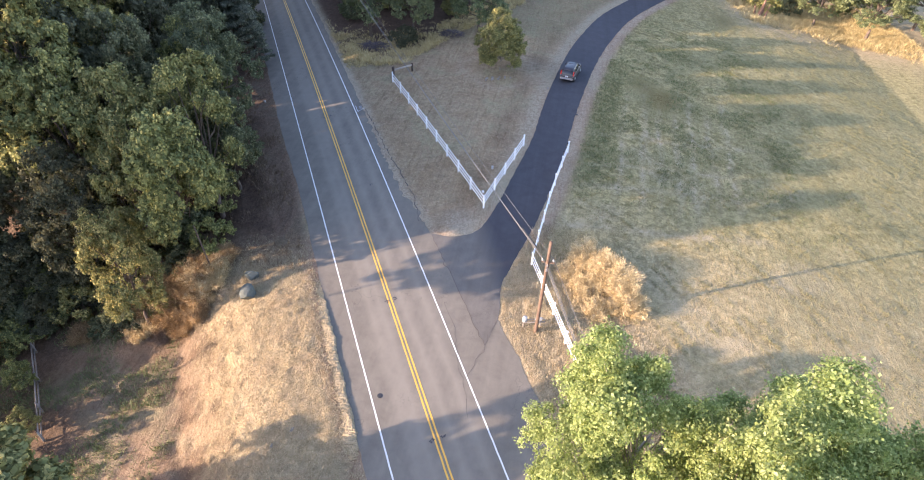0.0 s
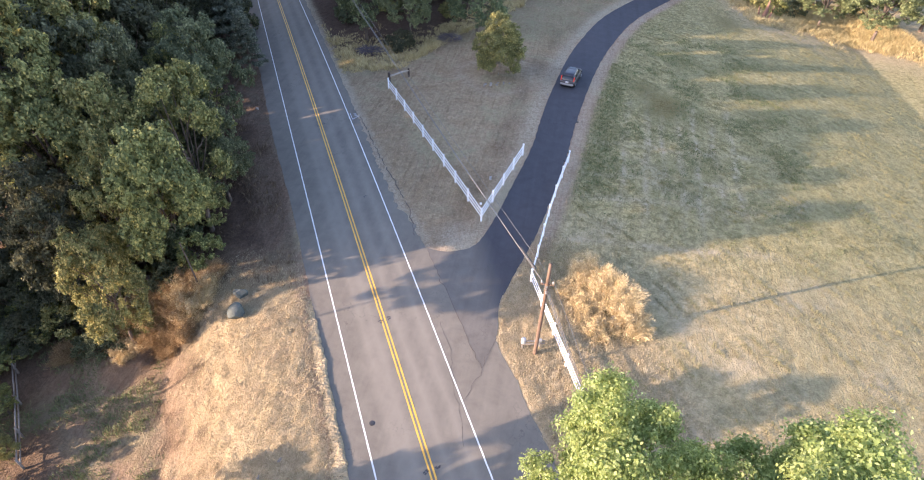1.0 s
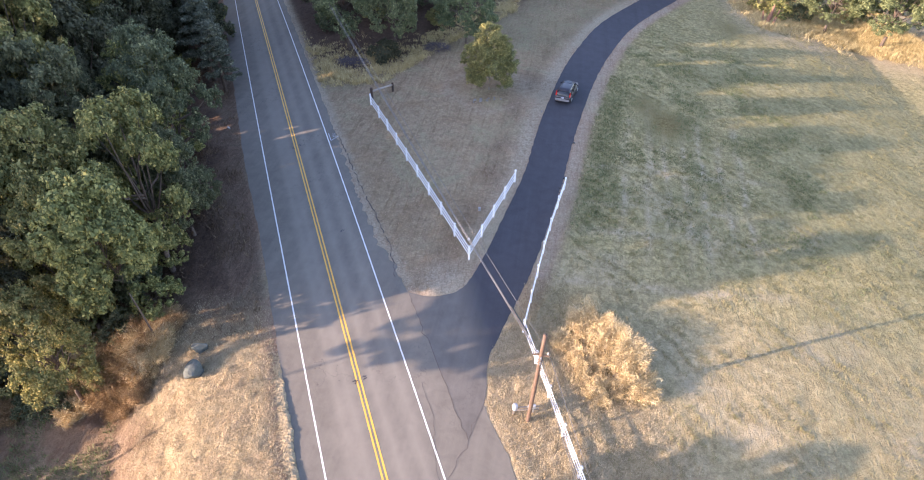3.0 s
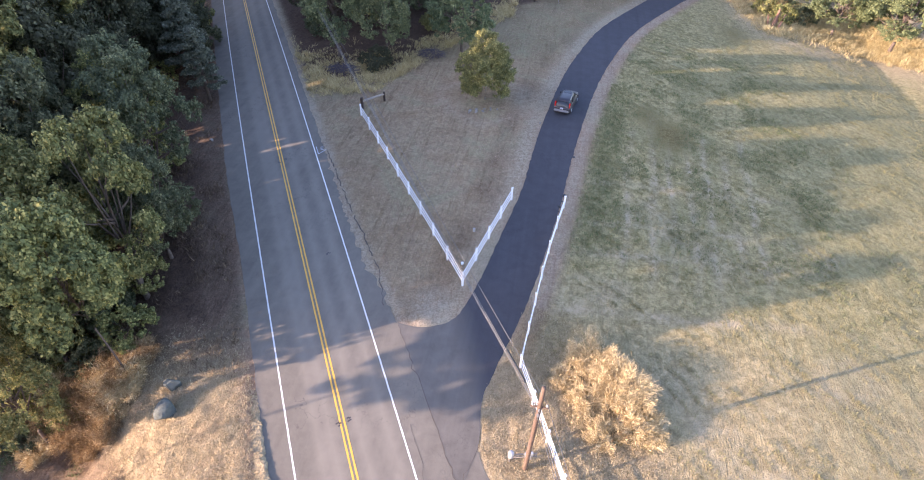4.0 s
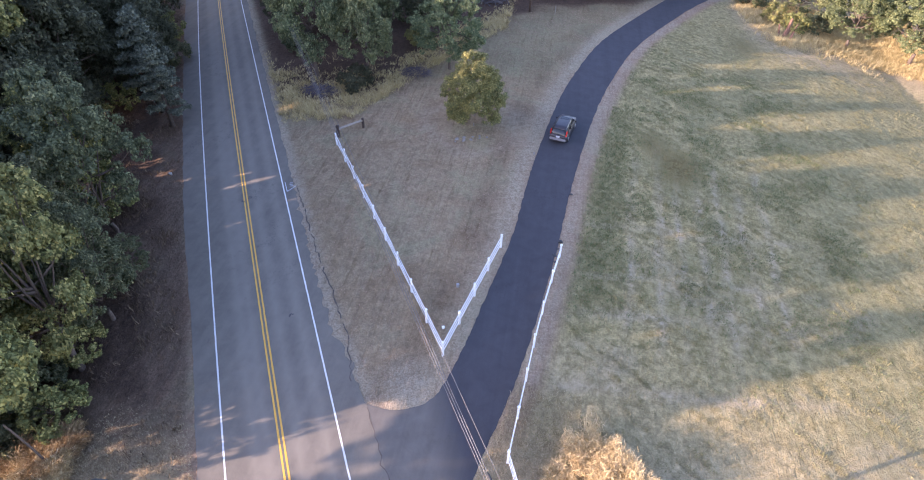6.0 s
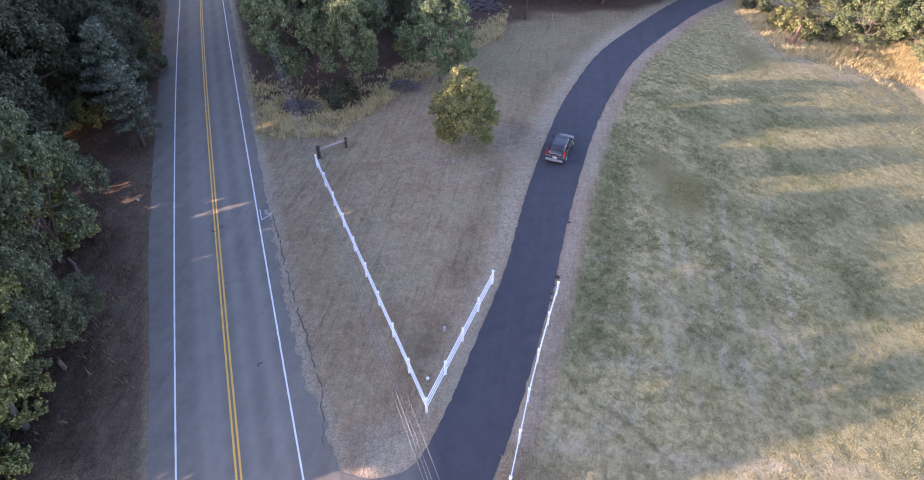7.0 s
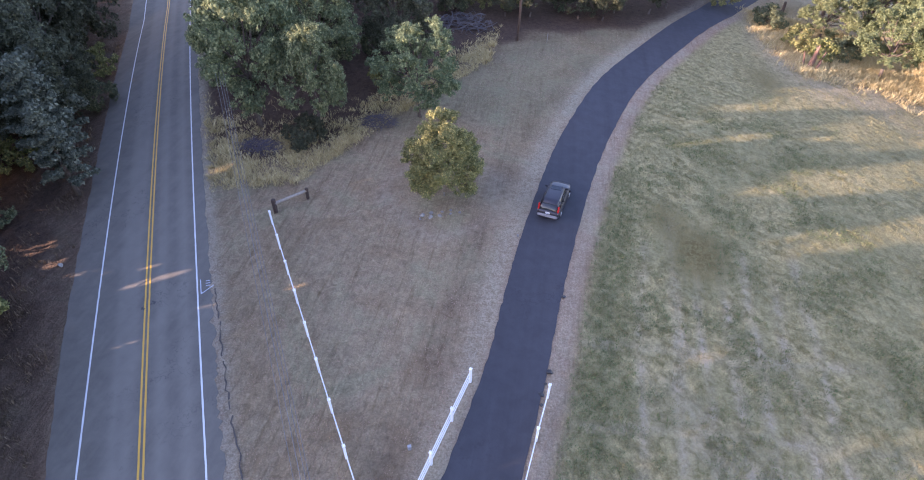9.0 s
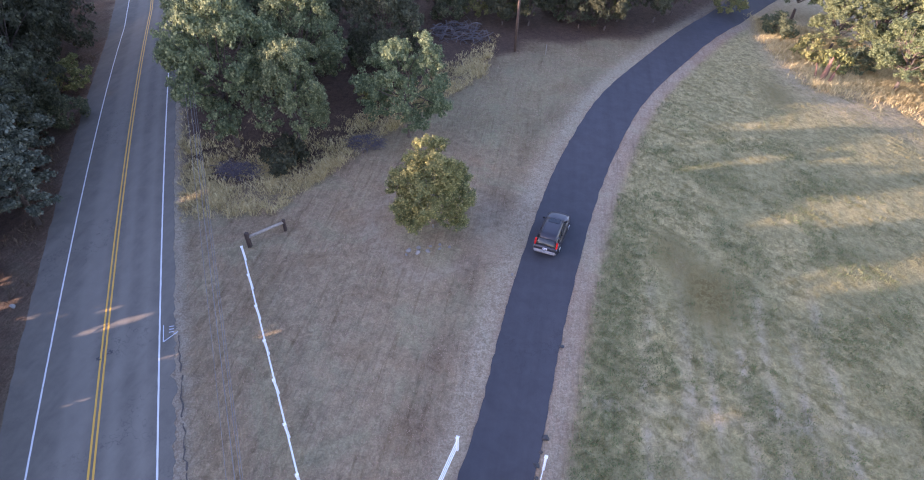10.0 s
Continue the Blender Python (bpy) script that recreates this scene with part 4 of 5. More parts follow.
for x, y, top, kind, turn, wide in ((10.1, 12.8, 17.0, 2, 0, 0.86), (11.5, 9.8, 17.4, 1, 77, 0.8), (14.0, 12.0, 17.0, 0, 154, 0.95), (10.7, 11.2, 13.8, 3, 0, 0.9), (18.0, 11.6, 15.8, 0, 308, 0.95), (15.4, 14.6, 12.6, 1, 25, 0.8)):
    tree("cottonwood_tree", COTTON[kind], "leaning yellow-green cottonwood over the road's edge" if kind > 1 else "sunlit yellow-green cottonwood with pale branches", "tree", x, y, (top - z_at(x, y)) / 14.5, turn, "cottonwoods by the fence", wide)

tree("olive_bush", lobed_parts(71, 7.6, 2.8, 44, 60000, 0.07, M_OLIVE, M_PALEBARK, 0.0, 0.010, 0.29, puff=1.15), "round yellow-green bushy tree on mown grass", "bush", -6.1, 69.9)
SHRUB = [lobed_parts(81, 3.0, 1.7, 12, 7000, 0.09, M_OAK, M_BARK, 0.0), lobed_parts(82, 2.6, 1.9, 12, 7000, 0.09, M_OAKGREY, M_BARK, 0.0)]
for i, (x, y, k) in enumerate(((-29.8, 27.4, 0.8), (-32.2, 26.0, 0.9), (-27.2, 33.0, 1.0), (-29.3, 31.4, 0.9), (-32.6, 31.5, 1.2), (-34.6, 28.4, 1.1), (-36.8, 26.2, 1.2), (-30.6, 34.6, 1.1), (-39.6, 26.8, 1.3), (-42.0, 29.5, 1.4), (-37.6, 32.6, 1.4), (-33.2, 24.8, 0.7),
                               (-28.6, 37.6, 0.9), (-33.0, 45.0, 1.1), (-35.5, 52.0, 1.0), (-44.6, 62.0, 1.3), (-46.6, 70.0, 1.1), (-47.5, 81.5, 1.2), (-52.5, 90.0, 1.2), (-40.6, 46.0, 1.5), (-41.0, 22.6, 1.0), (-41.6, 24.6, 1.5), (-39.2, 28.6, 1.5), (-43.8, 26.4, 1.7), (-45.5, 23.5, 1.6), (-36.4, 30.8, 1.4), (-42.4, 32.2, 1.6),
                               (-13.0, 113.0, 1.2), (-5.0, 116.0, 1.3), (1.0, 119.0, 1.3), (8.0, 122.0, 1.2), (-19.0, 97.0, 1.1), (-26.5, 90.0, 1.2), (-32.0, 86.0, 1.0), (-9.5, 115.0, 1.0), (-22.0, 113.0, 1.4), (-16.0, 88.5, 0.9),
                               # the next three are added to cover and shade a sunlit patch
                               (-56.6, 76.0, 1.6), (-58.4, 78.6, 1.6), (-55.2, 73.6, 1.4), (37.5, 116.5, 1.0), (42.0, 119.5, 1.2), (26.5, 133.0, 1.3), (33.0, 128.0, 1.2))):
    tree("understory_shrub", SHRUB[i % 2], "low dull green shrub under the oaks", "bush", x, y, k, 37 * i, "understory shrubs")
tree("dark_shrub", lobed_parts(72, 2.3, 1.9, 12, 6000, 0.09, M_DARK_SHADED, M_BARK, 0.0), "low dark green shrub in tall dry grass", "bush", -20.8, 76.0)
tree("dark_shrub", lobed_parts(73, 3.2, 2.0, 12, 6000, 0.10, M_OLIVE, M_BARK, 0.0), "yellow-green shrub at the field edge", "bush", 35.2, 119.0)


def open_gaps(gaps):
    """Gaps between the leaves through which the low sun reaches the ground: place, half-width and half-height of each."""
    az, el = radians(SUN_AZ), radians(SUN_EL)
    way = np.array((-math.cos(az) * math.cos(el), -math.sin(az) * math.cos(el), math.sin(el)))
    across = np.array((-math.sin(az), math.cos(az), 0.0))
    rise = np.cross(way, across)
    for ob in [o for o in scene.objects if o.name.startswith("crown")]:
        m = np.array(ob.parent.matrix_basis)
        co = np.empty(len(ob.data.vertices) * 3, np.float32)
        ob.data.vertices.foreach_get("co", co)
        leaf = co.reshape(-1, 4, 3)
        c = leaf.mean(1) @ m[:3, :3].T + m[:3, 3]
        cut = np.zeros(len(c), bool)
        for x, y, wide, tall in gaps:
            v = c - np.array((x, y, z_at(x, y)))
            cut |= (v @ way > 0) & ((v @ across / wide) ** 2 + (v @ rise / tall) ** 2 < 1)
        if cut.any():
            keep = leaf[~cut].reshape(-1, 3)
            ob.data = quick_mesh("crown", keep, np.arange(len(keep)).reshape(-1, 4), ob.data.materials[0])


open_gaps(((-25.0, 57.3, 0.38, 0.85), (-26.2, 58.4, 0.25, 0.4), (-23.7, 51.6, 0.22, 0.35), (-14.6, 58.2, 0.4, 0.5), (-26.4, 71.0, 0.5, 0.6), (-47.2, 78.0, 0.5, 0.4),
           (-38.4, 47.6, 0.7, 0.35), (-36.8, 59.6, 0.8, 0.5), (-34.4, 58.0, 0.5, 0.3), (-40.5, 64.6, 0.6, 0.4), (16.4, 84.2, 0.45, 0.5), (22.0, 87.4, 0.7, 0.5), (21.5, 77.8, 0.5, 0.4)))


# ---- dry growth ----
def blades(name, pts, heights, lean, width, material, seed, per=5):
    """Tufts of narrow blades that stand on the land."""
    r = np.random.default_rng(seed)
    pts = np.repeat(np.asarray(pts, float), per, 0)
    hh = np.repeat(np.asarray(heights, float), per)
    n = len(pts)
    base = pts + np.concatenate([r.normal(size=(n, 2)) * 0.28 * hh[:, None] ** 0.5 * lean, np.zeros((n, 1))], 1)
    hh = hh * (0.55 + 0.6 * r.random(n))
    a = r.uniform(0, 2 * np.pi, n)
    out = np.stack([np.cos(a), np.sin(a), 0 * a], 1)
    tip = base + out * (lean * hh * (0.3 + 0.9 * r.random(n)))[:, None] + np.array((0, 0, 1)) * hh[:, None]
    side = np.stack([-np.sin(a), np.cos(a), 0 * a], 1) * (width * (0.6 + 0.8 * r.random(n)))[:, None]
    mid = base * 0.45 + tip * 0.55 + np.array((0, 0, 0.12)) * hh[:, None]
    v = np.stack([base - side * 0.5, base + side * 0.5, mid + side, tip, mid - side], 1).reshape(-1, 3)
    i = np.arange(n) * 5
    tri = np.concatenate([np.stack([i, i + 1, i + 2], -1), np.stack([i, i + 2, i + 4], -1), np.stack([i + 4, i + 2, i + 3], -1)])
    return quick_mesh(name, v, tri, material)


def scatter(count, x0, x1, y0, y1, keep, seed):
    r = np.random.default_rng(seed)
    x, y = r.uniform(x0, x1, count), r.uniform(y0, y1, count)
    k = r.random(count) < keep(x, y)
    x, y = x[k], y[k]
    return np.stack([x, y, ground_z(x, y) - 0.01], 1)


def paved(x, y, margin=0.3):
    e = off_road(x, y)
    s = (x - ROAD_O) * ROAD_DIR[0] + y * ROAD_DIR[1]
    main = (e > road_edge_left(s) - margin) & (e < road_edge_right(s) + margin)
    drive = (x > drive_x(y, -1) - margin) & (x < drive_x(y, 1) + margin) & (y > 27) & (e > 5)
    return main | drive


def plant_grass():
    r = np.random.default_rng(90)

    def field(x, y):
        return (x > drive_x(y, 1) + 1.6) & (off_road(x, y) > 15.5) & ~paved(x, y)

    def keep_field(x, y):
        return field(x, y) * (0.15 + 0.85 * step(wob(x, y, 0.6, 31) + 0.4 * wob(x * 2.4, y * 0.3, 1.0, 32), -0.4, 0.5)) * (1 - np.clip(weedy_at(x, y), 0, 1))
    def swaths(x, y):
        """Where the mower left its rows: long bowed lines across the field."""
        d = np.hypot(x + 60.0, y + 40.0) + 0.35 * wob(x, y, 0.5, 86)
        return 0.5 + 0.5 * np.sin(2 * np.pi * d / 1.15)
    p = scatter(330000, 2, 50, 20, 112, lambda x, y: keep_field(x, y) * (0.08 + 0.92 * swaths(x, y) ** 3), 1)
    ob = part("field_grass", blades("field_grass", p, 0.07 + 0.17 * r.random(len(p)) ** 2, 0.7, 0.013, M_FIELD, 2, 3))
    tagged(ob, "short mown straw-coloured field grass in rows", "grass", kind="stuff")

    def keep_green(x, y):
        g = step(y + 7 * wob(x, y, 0.12, 12), 40, 52) * (1 - 0.8 * step(y, 86, 98)) * (1 - step(x, 26, 36))
        near = np.exp(-(((x - drive_x(y, 1) - 3.2) / 1.6) ** 2)) * step(y, 44, 50) * (1 - step(y, 66, 84))
        return field(x, y) * (1 - np.clip(weedy_at(x, y), 0, 1)) * np.maximum(0.7 * g * step(wob(x, y, 0.4, 33) + 0.6 * wob(x, y, 1.4, 34), -0.2, 0.6), near)
    p = scatter(90000, 2, 38, 36, 100, keep_green, 3)
    ob = part("green_weeds", blades("green_weeds", p, 0.08 + 0.10 * r.random(len(p)), 0.9, 0.02, M_GREENGRASS, 4, 4))
    tagged(ob, "low green weeds growing through the mown field", "grass", kind="stuff")

    def keep_bank(x, y):
        e = off_road(x, y)
        a = (-e > 3.0) * (1 - step(-e + wob(x, y, 0.7, 72), 9.0, 16.0)) * (1 - step(y + 2 * wob(x, y, 0.5, 73), 28.5, 35))
        b = (e > 9.8) * (1 - step(e, 16, 22)) * (y < 40) * (y > 12) * (x > drive_x(y, 1))
        return np.maximum(a, b) * ~paved(x, y, 0.12)
    p = scatter(210000, -34, 14, 10, 40, keep_bank, 5)
    ob = part("bank_straw", blades("bank_straw", p, 0.06 + 0.16 * r.random(len(p)) ** 2, 0.8, 0.0105, M_STRAW, 6, 3))
    tagged(ob, "short golden straw on the sunny bank", "grass", kind="stuff")

    def keep_tri(x, y):
        e = off_road(x, y)
        line_y = np.interp(x, (-60, -27, -19, -13, -3, 12, 26), (80, 70.5, 72.5, 86, 104, 112, 132))
        return ((e > 7.2) & (x < drive_x(y, -1) - 1.3) & (y > 37) & (y < line_y)) * (0.4 + 0.6 * step(wob(x, y, 0.6, 35), -0.4, 0.4))
    p = scatter(60000, -30, 10, 38, 112, keep_tri, 7)
    ob = part("mown_stubble", blades("mown_stubble", p, 0.05 + 0.08 * r.random(len(p)), 0.9, 0.014, M_STUBBLE, 8, 2))
    tagged(ob, "short grey-brown stubble between road and driveway", "grass", kind="stuff")

    def keep_strip(x, y):
        e = off_road(x, y)
        line_y = np.interp(x, (-60, -27, -19, -13, -3, 12, 26), (80, 67.5, 69.5, 83, 102, 112, 132))
        return (e > 7.0) * (y > line_y) * (1 - step(y - line_y + 2.2 * wob(x, y, 0.5, 36), 2.0, 15.0)) * (x < -6) * (0.35 + 0.65 * step(wob(x, y, 0.7, 46), -0.4, 0.4))
    p = scatter(46000, -40, -6, 62, 112, keep_strip, 9)
    ob = part("tall_dry_grass", blades("tall_dry_grass", p, 0.15 + 0.4 * r.random(len(p)) * (0.4 + 0.6 * step(wob(p[:, 0], p[:, 1], 0.5, 47), -0.5, 0.5)), 1.3, 0.024, M_TALL, 10, 9))
    tagged(ob, "tall pale dry grass along the edge of the wood", "grass", kind="stuff")

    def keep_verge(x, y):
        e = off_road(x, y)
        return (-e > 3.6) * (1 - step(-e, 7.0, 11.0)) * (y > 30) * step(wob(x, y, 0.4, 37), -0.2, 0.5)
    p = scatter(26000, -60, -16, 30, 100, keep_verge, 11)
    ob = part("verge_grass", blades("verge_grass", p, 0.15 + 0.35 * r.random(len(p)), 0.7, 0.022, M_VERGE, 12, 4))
    tagged(ob, "thin rusty grass on the verge, coloured darker to stand for shade", "grass", kind="stuff")

    def keep_right(x, y):
        return step(y + 3 * wob(x, y, 0.35, 38) + 0.2 * (x - 34), 107, 122) * step(x, 29, 36)
    p = scatter(42000, 28, 62, 98, 134, keep_right, 13)
    ob = part("tall_dry_grass", blades("tall_dry_grass", p, 0.25 + 0.6 * r.random(len(p)), 1.3, 0.026, M_TALL, 14, 6))
    tagged(ob, "tall golden dry grass below the sunlit oaks", "grass", kind="stuff")

    def keep_left(x, y):
        e = off_road(x, y)
        return step(-e, 14.5, 16.5) * (1 - step(y, 26, 29)) * step(wob(x, y, 0.45, 39), -0.4, 0.3)
    p = scatter(11000, -46, -22, 8, 30, keep_left, 15)
    ob = part("meadow_weeds", blades("meadow_weeds", p, 0.15 + 0.20 * r.random(len(p)), 0.8, 0.02, M_GREENGRASS, 16, 5))
    tagged(ob, "sparse green weeds on the low meadow", "grass", kind="stuff")


plant_grass()


def plume_bush(name, x, y, radius, height, count, material, seed, label):
    """A mound of feathery dry plumes, each a bent stem set with fine side blades, with gaps between."""
    r = np.random.default_rng(seed)
    a = r.uniform(0, 2 * np.pi, count)
    d = np.sqrt(r.random(count))
    root = np.stack([x + np.cos(a) * d * radius * 0.75, y + np.sin(a) * d * radius * 0.7], 1)
    z0 = ground_z(root[:, 0], root[:, 1]) - 0.03
    lean = np.stack([np.cos(a), np.sin(a)], 1) * (0.2 + 0.75 * d)[:, None] + r.normal(size=(count, 2)) * 0.3
    hh = height * (1.05 - 0.5 * d * d) * r.uniform(0.55, 1.1, count)
    per = 170
    k = np.repeat(np.arange(count), per)
    t = r.random(count * per) ** 0.65
    stem = np.stack([root[k, 0] + lean[k, 0] * hh[k] * t ** 1.6 * 0.7, root[k, 1] + lean[k, 1] * hh[k] * t ** 1.6 * 0.7, z0[k] + hh[k] * (t - 0.22 * t ** 3)], 1)
    puff = (0.20 + 0.16 * np.sin(np.pi * t ** 1.5))[:, None] * hh[k][:, None] ** 0.5
    c = stem + r.normal(size=(len(k), 3)) * puff * 0.55
    v = np.stack([lean[k, 0] * 0.8, lean[k, 1] * 0.8, 0.7 + 0 * t], 1) + r.normal(size=(len(k), 3)) * 0.55
    v /= np.linalg.norm(v, axis=1)[:, None]
    side = np.cross(v, r.normal(size=(len(k), 3)))
    side /= np.linalg.norm(side, axis=1)[:, None]
    L = (0.10 + 0.14 * r.random(len(k)))[:, None]
    W = 0.012 * (0.6 + 0.8 * r.random(len(k)))[:, None]
    verts = np.stack([c - v * L, c + side * W, c + v * L, c - side * W], 1).reshape(-1, 3)
    ob = new(name, quick_mesh(name, verts, np.arange(len(k) * 4).reshape(-1, 4), material))
    return tagged(ob, label, "bush")


for i, (x, y, rad, hgt, n) in enumerate(((6.6, 35.7, 1.6, 1.9, 720), (8.4, 33.8, 1.9, 2.0, 860), (9.7, 31.6, 1.6, 1.5, 620), (6.2, 32.6, 1.4, 1.2, 480), (7.4, 30.4, 1.3, 1.0, 420), (4.7, 34.0, 0.9, 0.9, 240))):
    plume_bush("dry_bush", x, y, rad, hgt, n // 11, M_GOLD, 200 + i * 3, "pale golden dried-out bush beside the white fence")
for i, (x, y, rad, hgt, n) in enumerate(((-26.6, 26.6, 2.2, 2.3, 900), (-28.9, 27.6, 2.4, 2.9, 1000), (-26.0, 29.2, 2.1, 2.4, 880), (-25.6, 31.2, 1.6, 1.7, 560), (-27.4, 29.2, 2.2, 2.7, 860), (-30.6, 28.6, 2.0, 2.4, 760), (-31.5, 30.0, 1.6, 1.6, 520), (-28.4, 31.0, 1.5, 1.5, 480), (-25.4, 27.6, 1.1, 1.0, 340), (-33.5, 27.0, 1.5, 1.4, 420), (-35.6, 24.0, 1.3, 1.2, 320), (-30.4, 24.9, 1.1, 1.1, 320))):
    plume_bush("dry_bush", x, y, rad, hgt, n // 8, M_GOLD if i % 3 == 2 else M_RUST, 300 + i * 3, "rusty dried-out brush at the foot of the oaks")


# ---- white fences ----
def rail_fence(points, name, label, post_h=1.35, rails=(0.40, 0.79, 1.18), skip_first=False):
    """Square capped posts at the points, and rails from post to post."""
    fence = thing(name, label, "fence", pose(points[0][0], points[0][1], z_at(*points[0])))
    o = Vector((points[0][0], points[0][1], z_at(*points[0])))
    bm = bmesh.new()
    add_box(bm, (0, 0, post_h / 2 - 0.1), (0.14, 0.14, post_h + 0.2), bevel=0.012)
    post_me = bpy.data.meshes.new("post")
    bm.to_mesh(post_me)
    bm.free()
    post_me.materials.append(M_FENCE)
    bm = bmesh.new()
    add_box(bm, (0, 0, 0.015), (0.19, 0.19, 0.03), bevel=0.008)
    top = bmesh.ops.create_cone(bm, cap_ends=True, segments=4, radius1=0.115, radius2=0.01, depth=0.06)["verts"]
    bmesh.ops.transform(bm, matrix=Matrix.Translation((0, 0, 0.06)) @ Matrix.Rotation(radians(45), 4, "Z"), verts=top)
    cap_me = bpy.data.meshes.new("cap")
    bm.to_mesh(cap_me)
    bm.free()
    cap_me.materials.append(M_FENCE)
    for i, (x, y) in enumerate(points):
        if i == 0 and skip_first:
            continue
        nx, ny = points[min(i + 1, len(points) - 1)]
        px, py = points[max(i - 1, 0)]
        turn = math.degrees(math.atan2(ny - py, nx - px))
        p = part("post", post_me, parent=fence)
        p.matrix_basis = pose(x - o.x, y - o.y, z_at(x, y) - o.z, 0, 0, turn)
        part("cap", cap_me, parent=p).matrix_basis = pose(0, 0, post_h)
    for i in range(len(points) - 1):
        (ax, ay), (bx, by) = points[i], points[i + 1]
        for hz in rails:
            a, b = Vector((ax, ay, z_at(ax, ay) + hz)), Vector((bx, by, z_at(bx, by) + hz))
            d = (b - a).normalized()
            bm = bmesh.new()
            side = d.cross(Vector((0, 0, 1))).normalized()
            up = side.cross(d)
            m = Matrix((side, d, up)).transposed().to_4x4()
            add_box(bm, (a + b) / 2 - o, (0.042, (b - a).length - 0.06, 0.11), m, 0.008)
            part("rail", bm, M_FENCE, fence)
    return fence


def between(a, b, n):
    return [(a[0] + (b[0] - a[0]) * i / n, a[1] + (b[1] - a[1]) * i / n) for i in range(n + 1)]


CORNER = (-3.48, 41.2)
rail_fence(between((-18.9, 64.2), CORNER, 9), "fence", "white three-rail fence along the road side of the triangle")
rail_fence(between(CORNER, (-0.98, 52.3), 4), "fence", "white three-rail fence along the driveway", skip_first=True)
rail_fence([(3.75, 52.1), (3.3, 49.2), (2.85, 46.0), (2.5, 43.0), (2.25, 40.2), (2.0, 37.4), (1.75, 34.5)], "fence", "white three-rail fence between driveway and field")
rail_fence(between((1.75, 34.5), (9.5, 16.6), 7), "fence", "white three-rail fence along the road beside the field", skip_first=True)


def old_gate_rail():
    """Dark posts with a grey rail behind the end of the white fence."""
    x, y = -19.2, 65.6
    ob = thing("wooden_barrier", "dark wooden posts with one weathered grey rail", "barrier", pose(x, y, z_at(x, y)))
    bm = bmesh.new()
    add_box(bm, (0, 0, 0.6), (0.28, 0.28, 1.6), bevel=0.03)
    part("post", bm, M_DARKWOOD, ob)
    bm = bmesh.new()
    add_box(bm, (1.9, 2.2, 0.5), (0.22, 0.22, 1.3), bevel=0.03)
    part("post", bm, M_DARKWOOD, ob)
    me = tubes_mesh("rail", [([(0, 0, 0.95), (0.95, 1.1, 0.93), (1.9, 2.2, 0.9)], [0.12, 0.115, 0.11])], M_PALEBARK, 8)
    part("rail", me, parent=ob, label="weathered grey pole rail")


old_gate_rail()


# ---- utility pole, wires ----
def sag(a, b, drop, n=14):
    a, b = Vector(a), Vector(b)
    return [tuple(a.lerp(b, i / n) - Vector((0, 0, drop * 4 * (i / n) * (1 - i / n)))) for i in range(n + 1)]


P_FOOT, P_TOP = (2.8, 27.45), (2.96, 26.45, 9.35)
zf = z_at(*P_FOOT)
pole = thing("utility_pole", "leaning brown timber utility pole beside the white fence", "utility pole", pose(*P_FOOT, zf))
axis_v = Vector(P_TOP) - Vector((*P_FOOT, zf))


def on_pole(t):
    return axis_v * t


part("shaft", tubes_mesh("shaft", [([tuple(on_pole(t)) for t in (-0.06, 0.0, 0.3, 0.6, 0.85, 1.0)], [0.15, 0.145, 0.136, 0.126, 0.116, 0.108])], M_POLE, 14), parent=pole)
bm = bmesh.new()
for t, dx in ((0.79, 0.0), (0.74, 0.0)):
    c = on_pole(t)
    add_box(bm, (c.x, c.y - 0.16, c.z), (0.10, 0.12, 0.22), bevel=0.02)
part("bracket", bm, M_METAL, pole, "grey steel wire bracket")
for dx, t in ((-0.36, 0.815), (0.36, 0.815), (0.0, 0.77)):
    c = on_pole(t)
    me = tubes_mesh("insulator", [([(c.x + dx, c.y, c.z), (c.x + dx, c.y, c.z + 0.12), (c.x + dx, c.y, c.z + 0.2)], [0.05, 0.07, 0.03])], M_ENAMEL, 10)
    part("insulator", me, parent=pole)
bm = bmesh.new()
c = on_pole(0.81)
add_box(bm, (c.x, c.y, c.z - 0.05), (0.9, 0.09, 0.1), bevel=0.01)
part("crossarm", bm, M_POLE, pole)

far_top, near_top = Vector((-42.6, 100.5, 8.0)), Vector((10.6, 4.5, 8.9))
for i, (dx, t, drop, rad) in enumerate(((-0.36, 0.84, 0.6, 0.013), (0.36, 0.84, 0.6, 0.013), (-0.1, 0.79, 0.6, 0.020), (0.10, 0.76, 0.55, 0.016))):
    c = Vector((*P_FOOT, zf)) + on_pole(t)
    w = thing("overhead_wire", "thin weathered wire strung from the timber pole", "wire")
    me = tubes_mesh("span", [(sag((c.x + dx, c.y, c.z), (far_top.x + dx, far_top.y, far_top.z - 0.12 * i), drop, 22), [rad] * 23)], M_WIRE, 5)
    part("span", me, parent=w)
    me = tubes_mesh("span", [(sag((c.x + dx, c.y, c.z), (near_top.x + dx, near_top.y, near_top.z - 0.3 * i), drop * 0.4, 12), [rad] * 13)], M_WIRE, 5)
    part("span", me, parent=w)
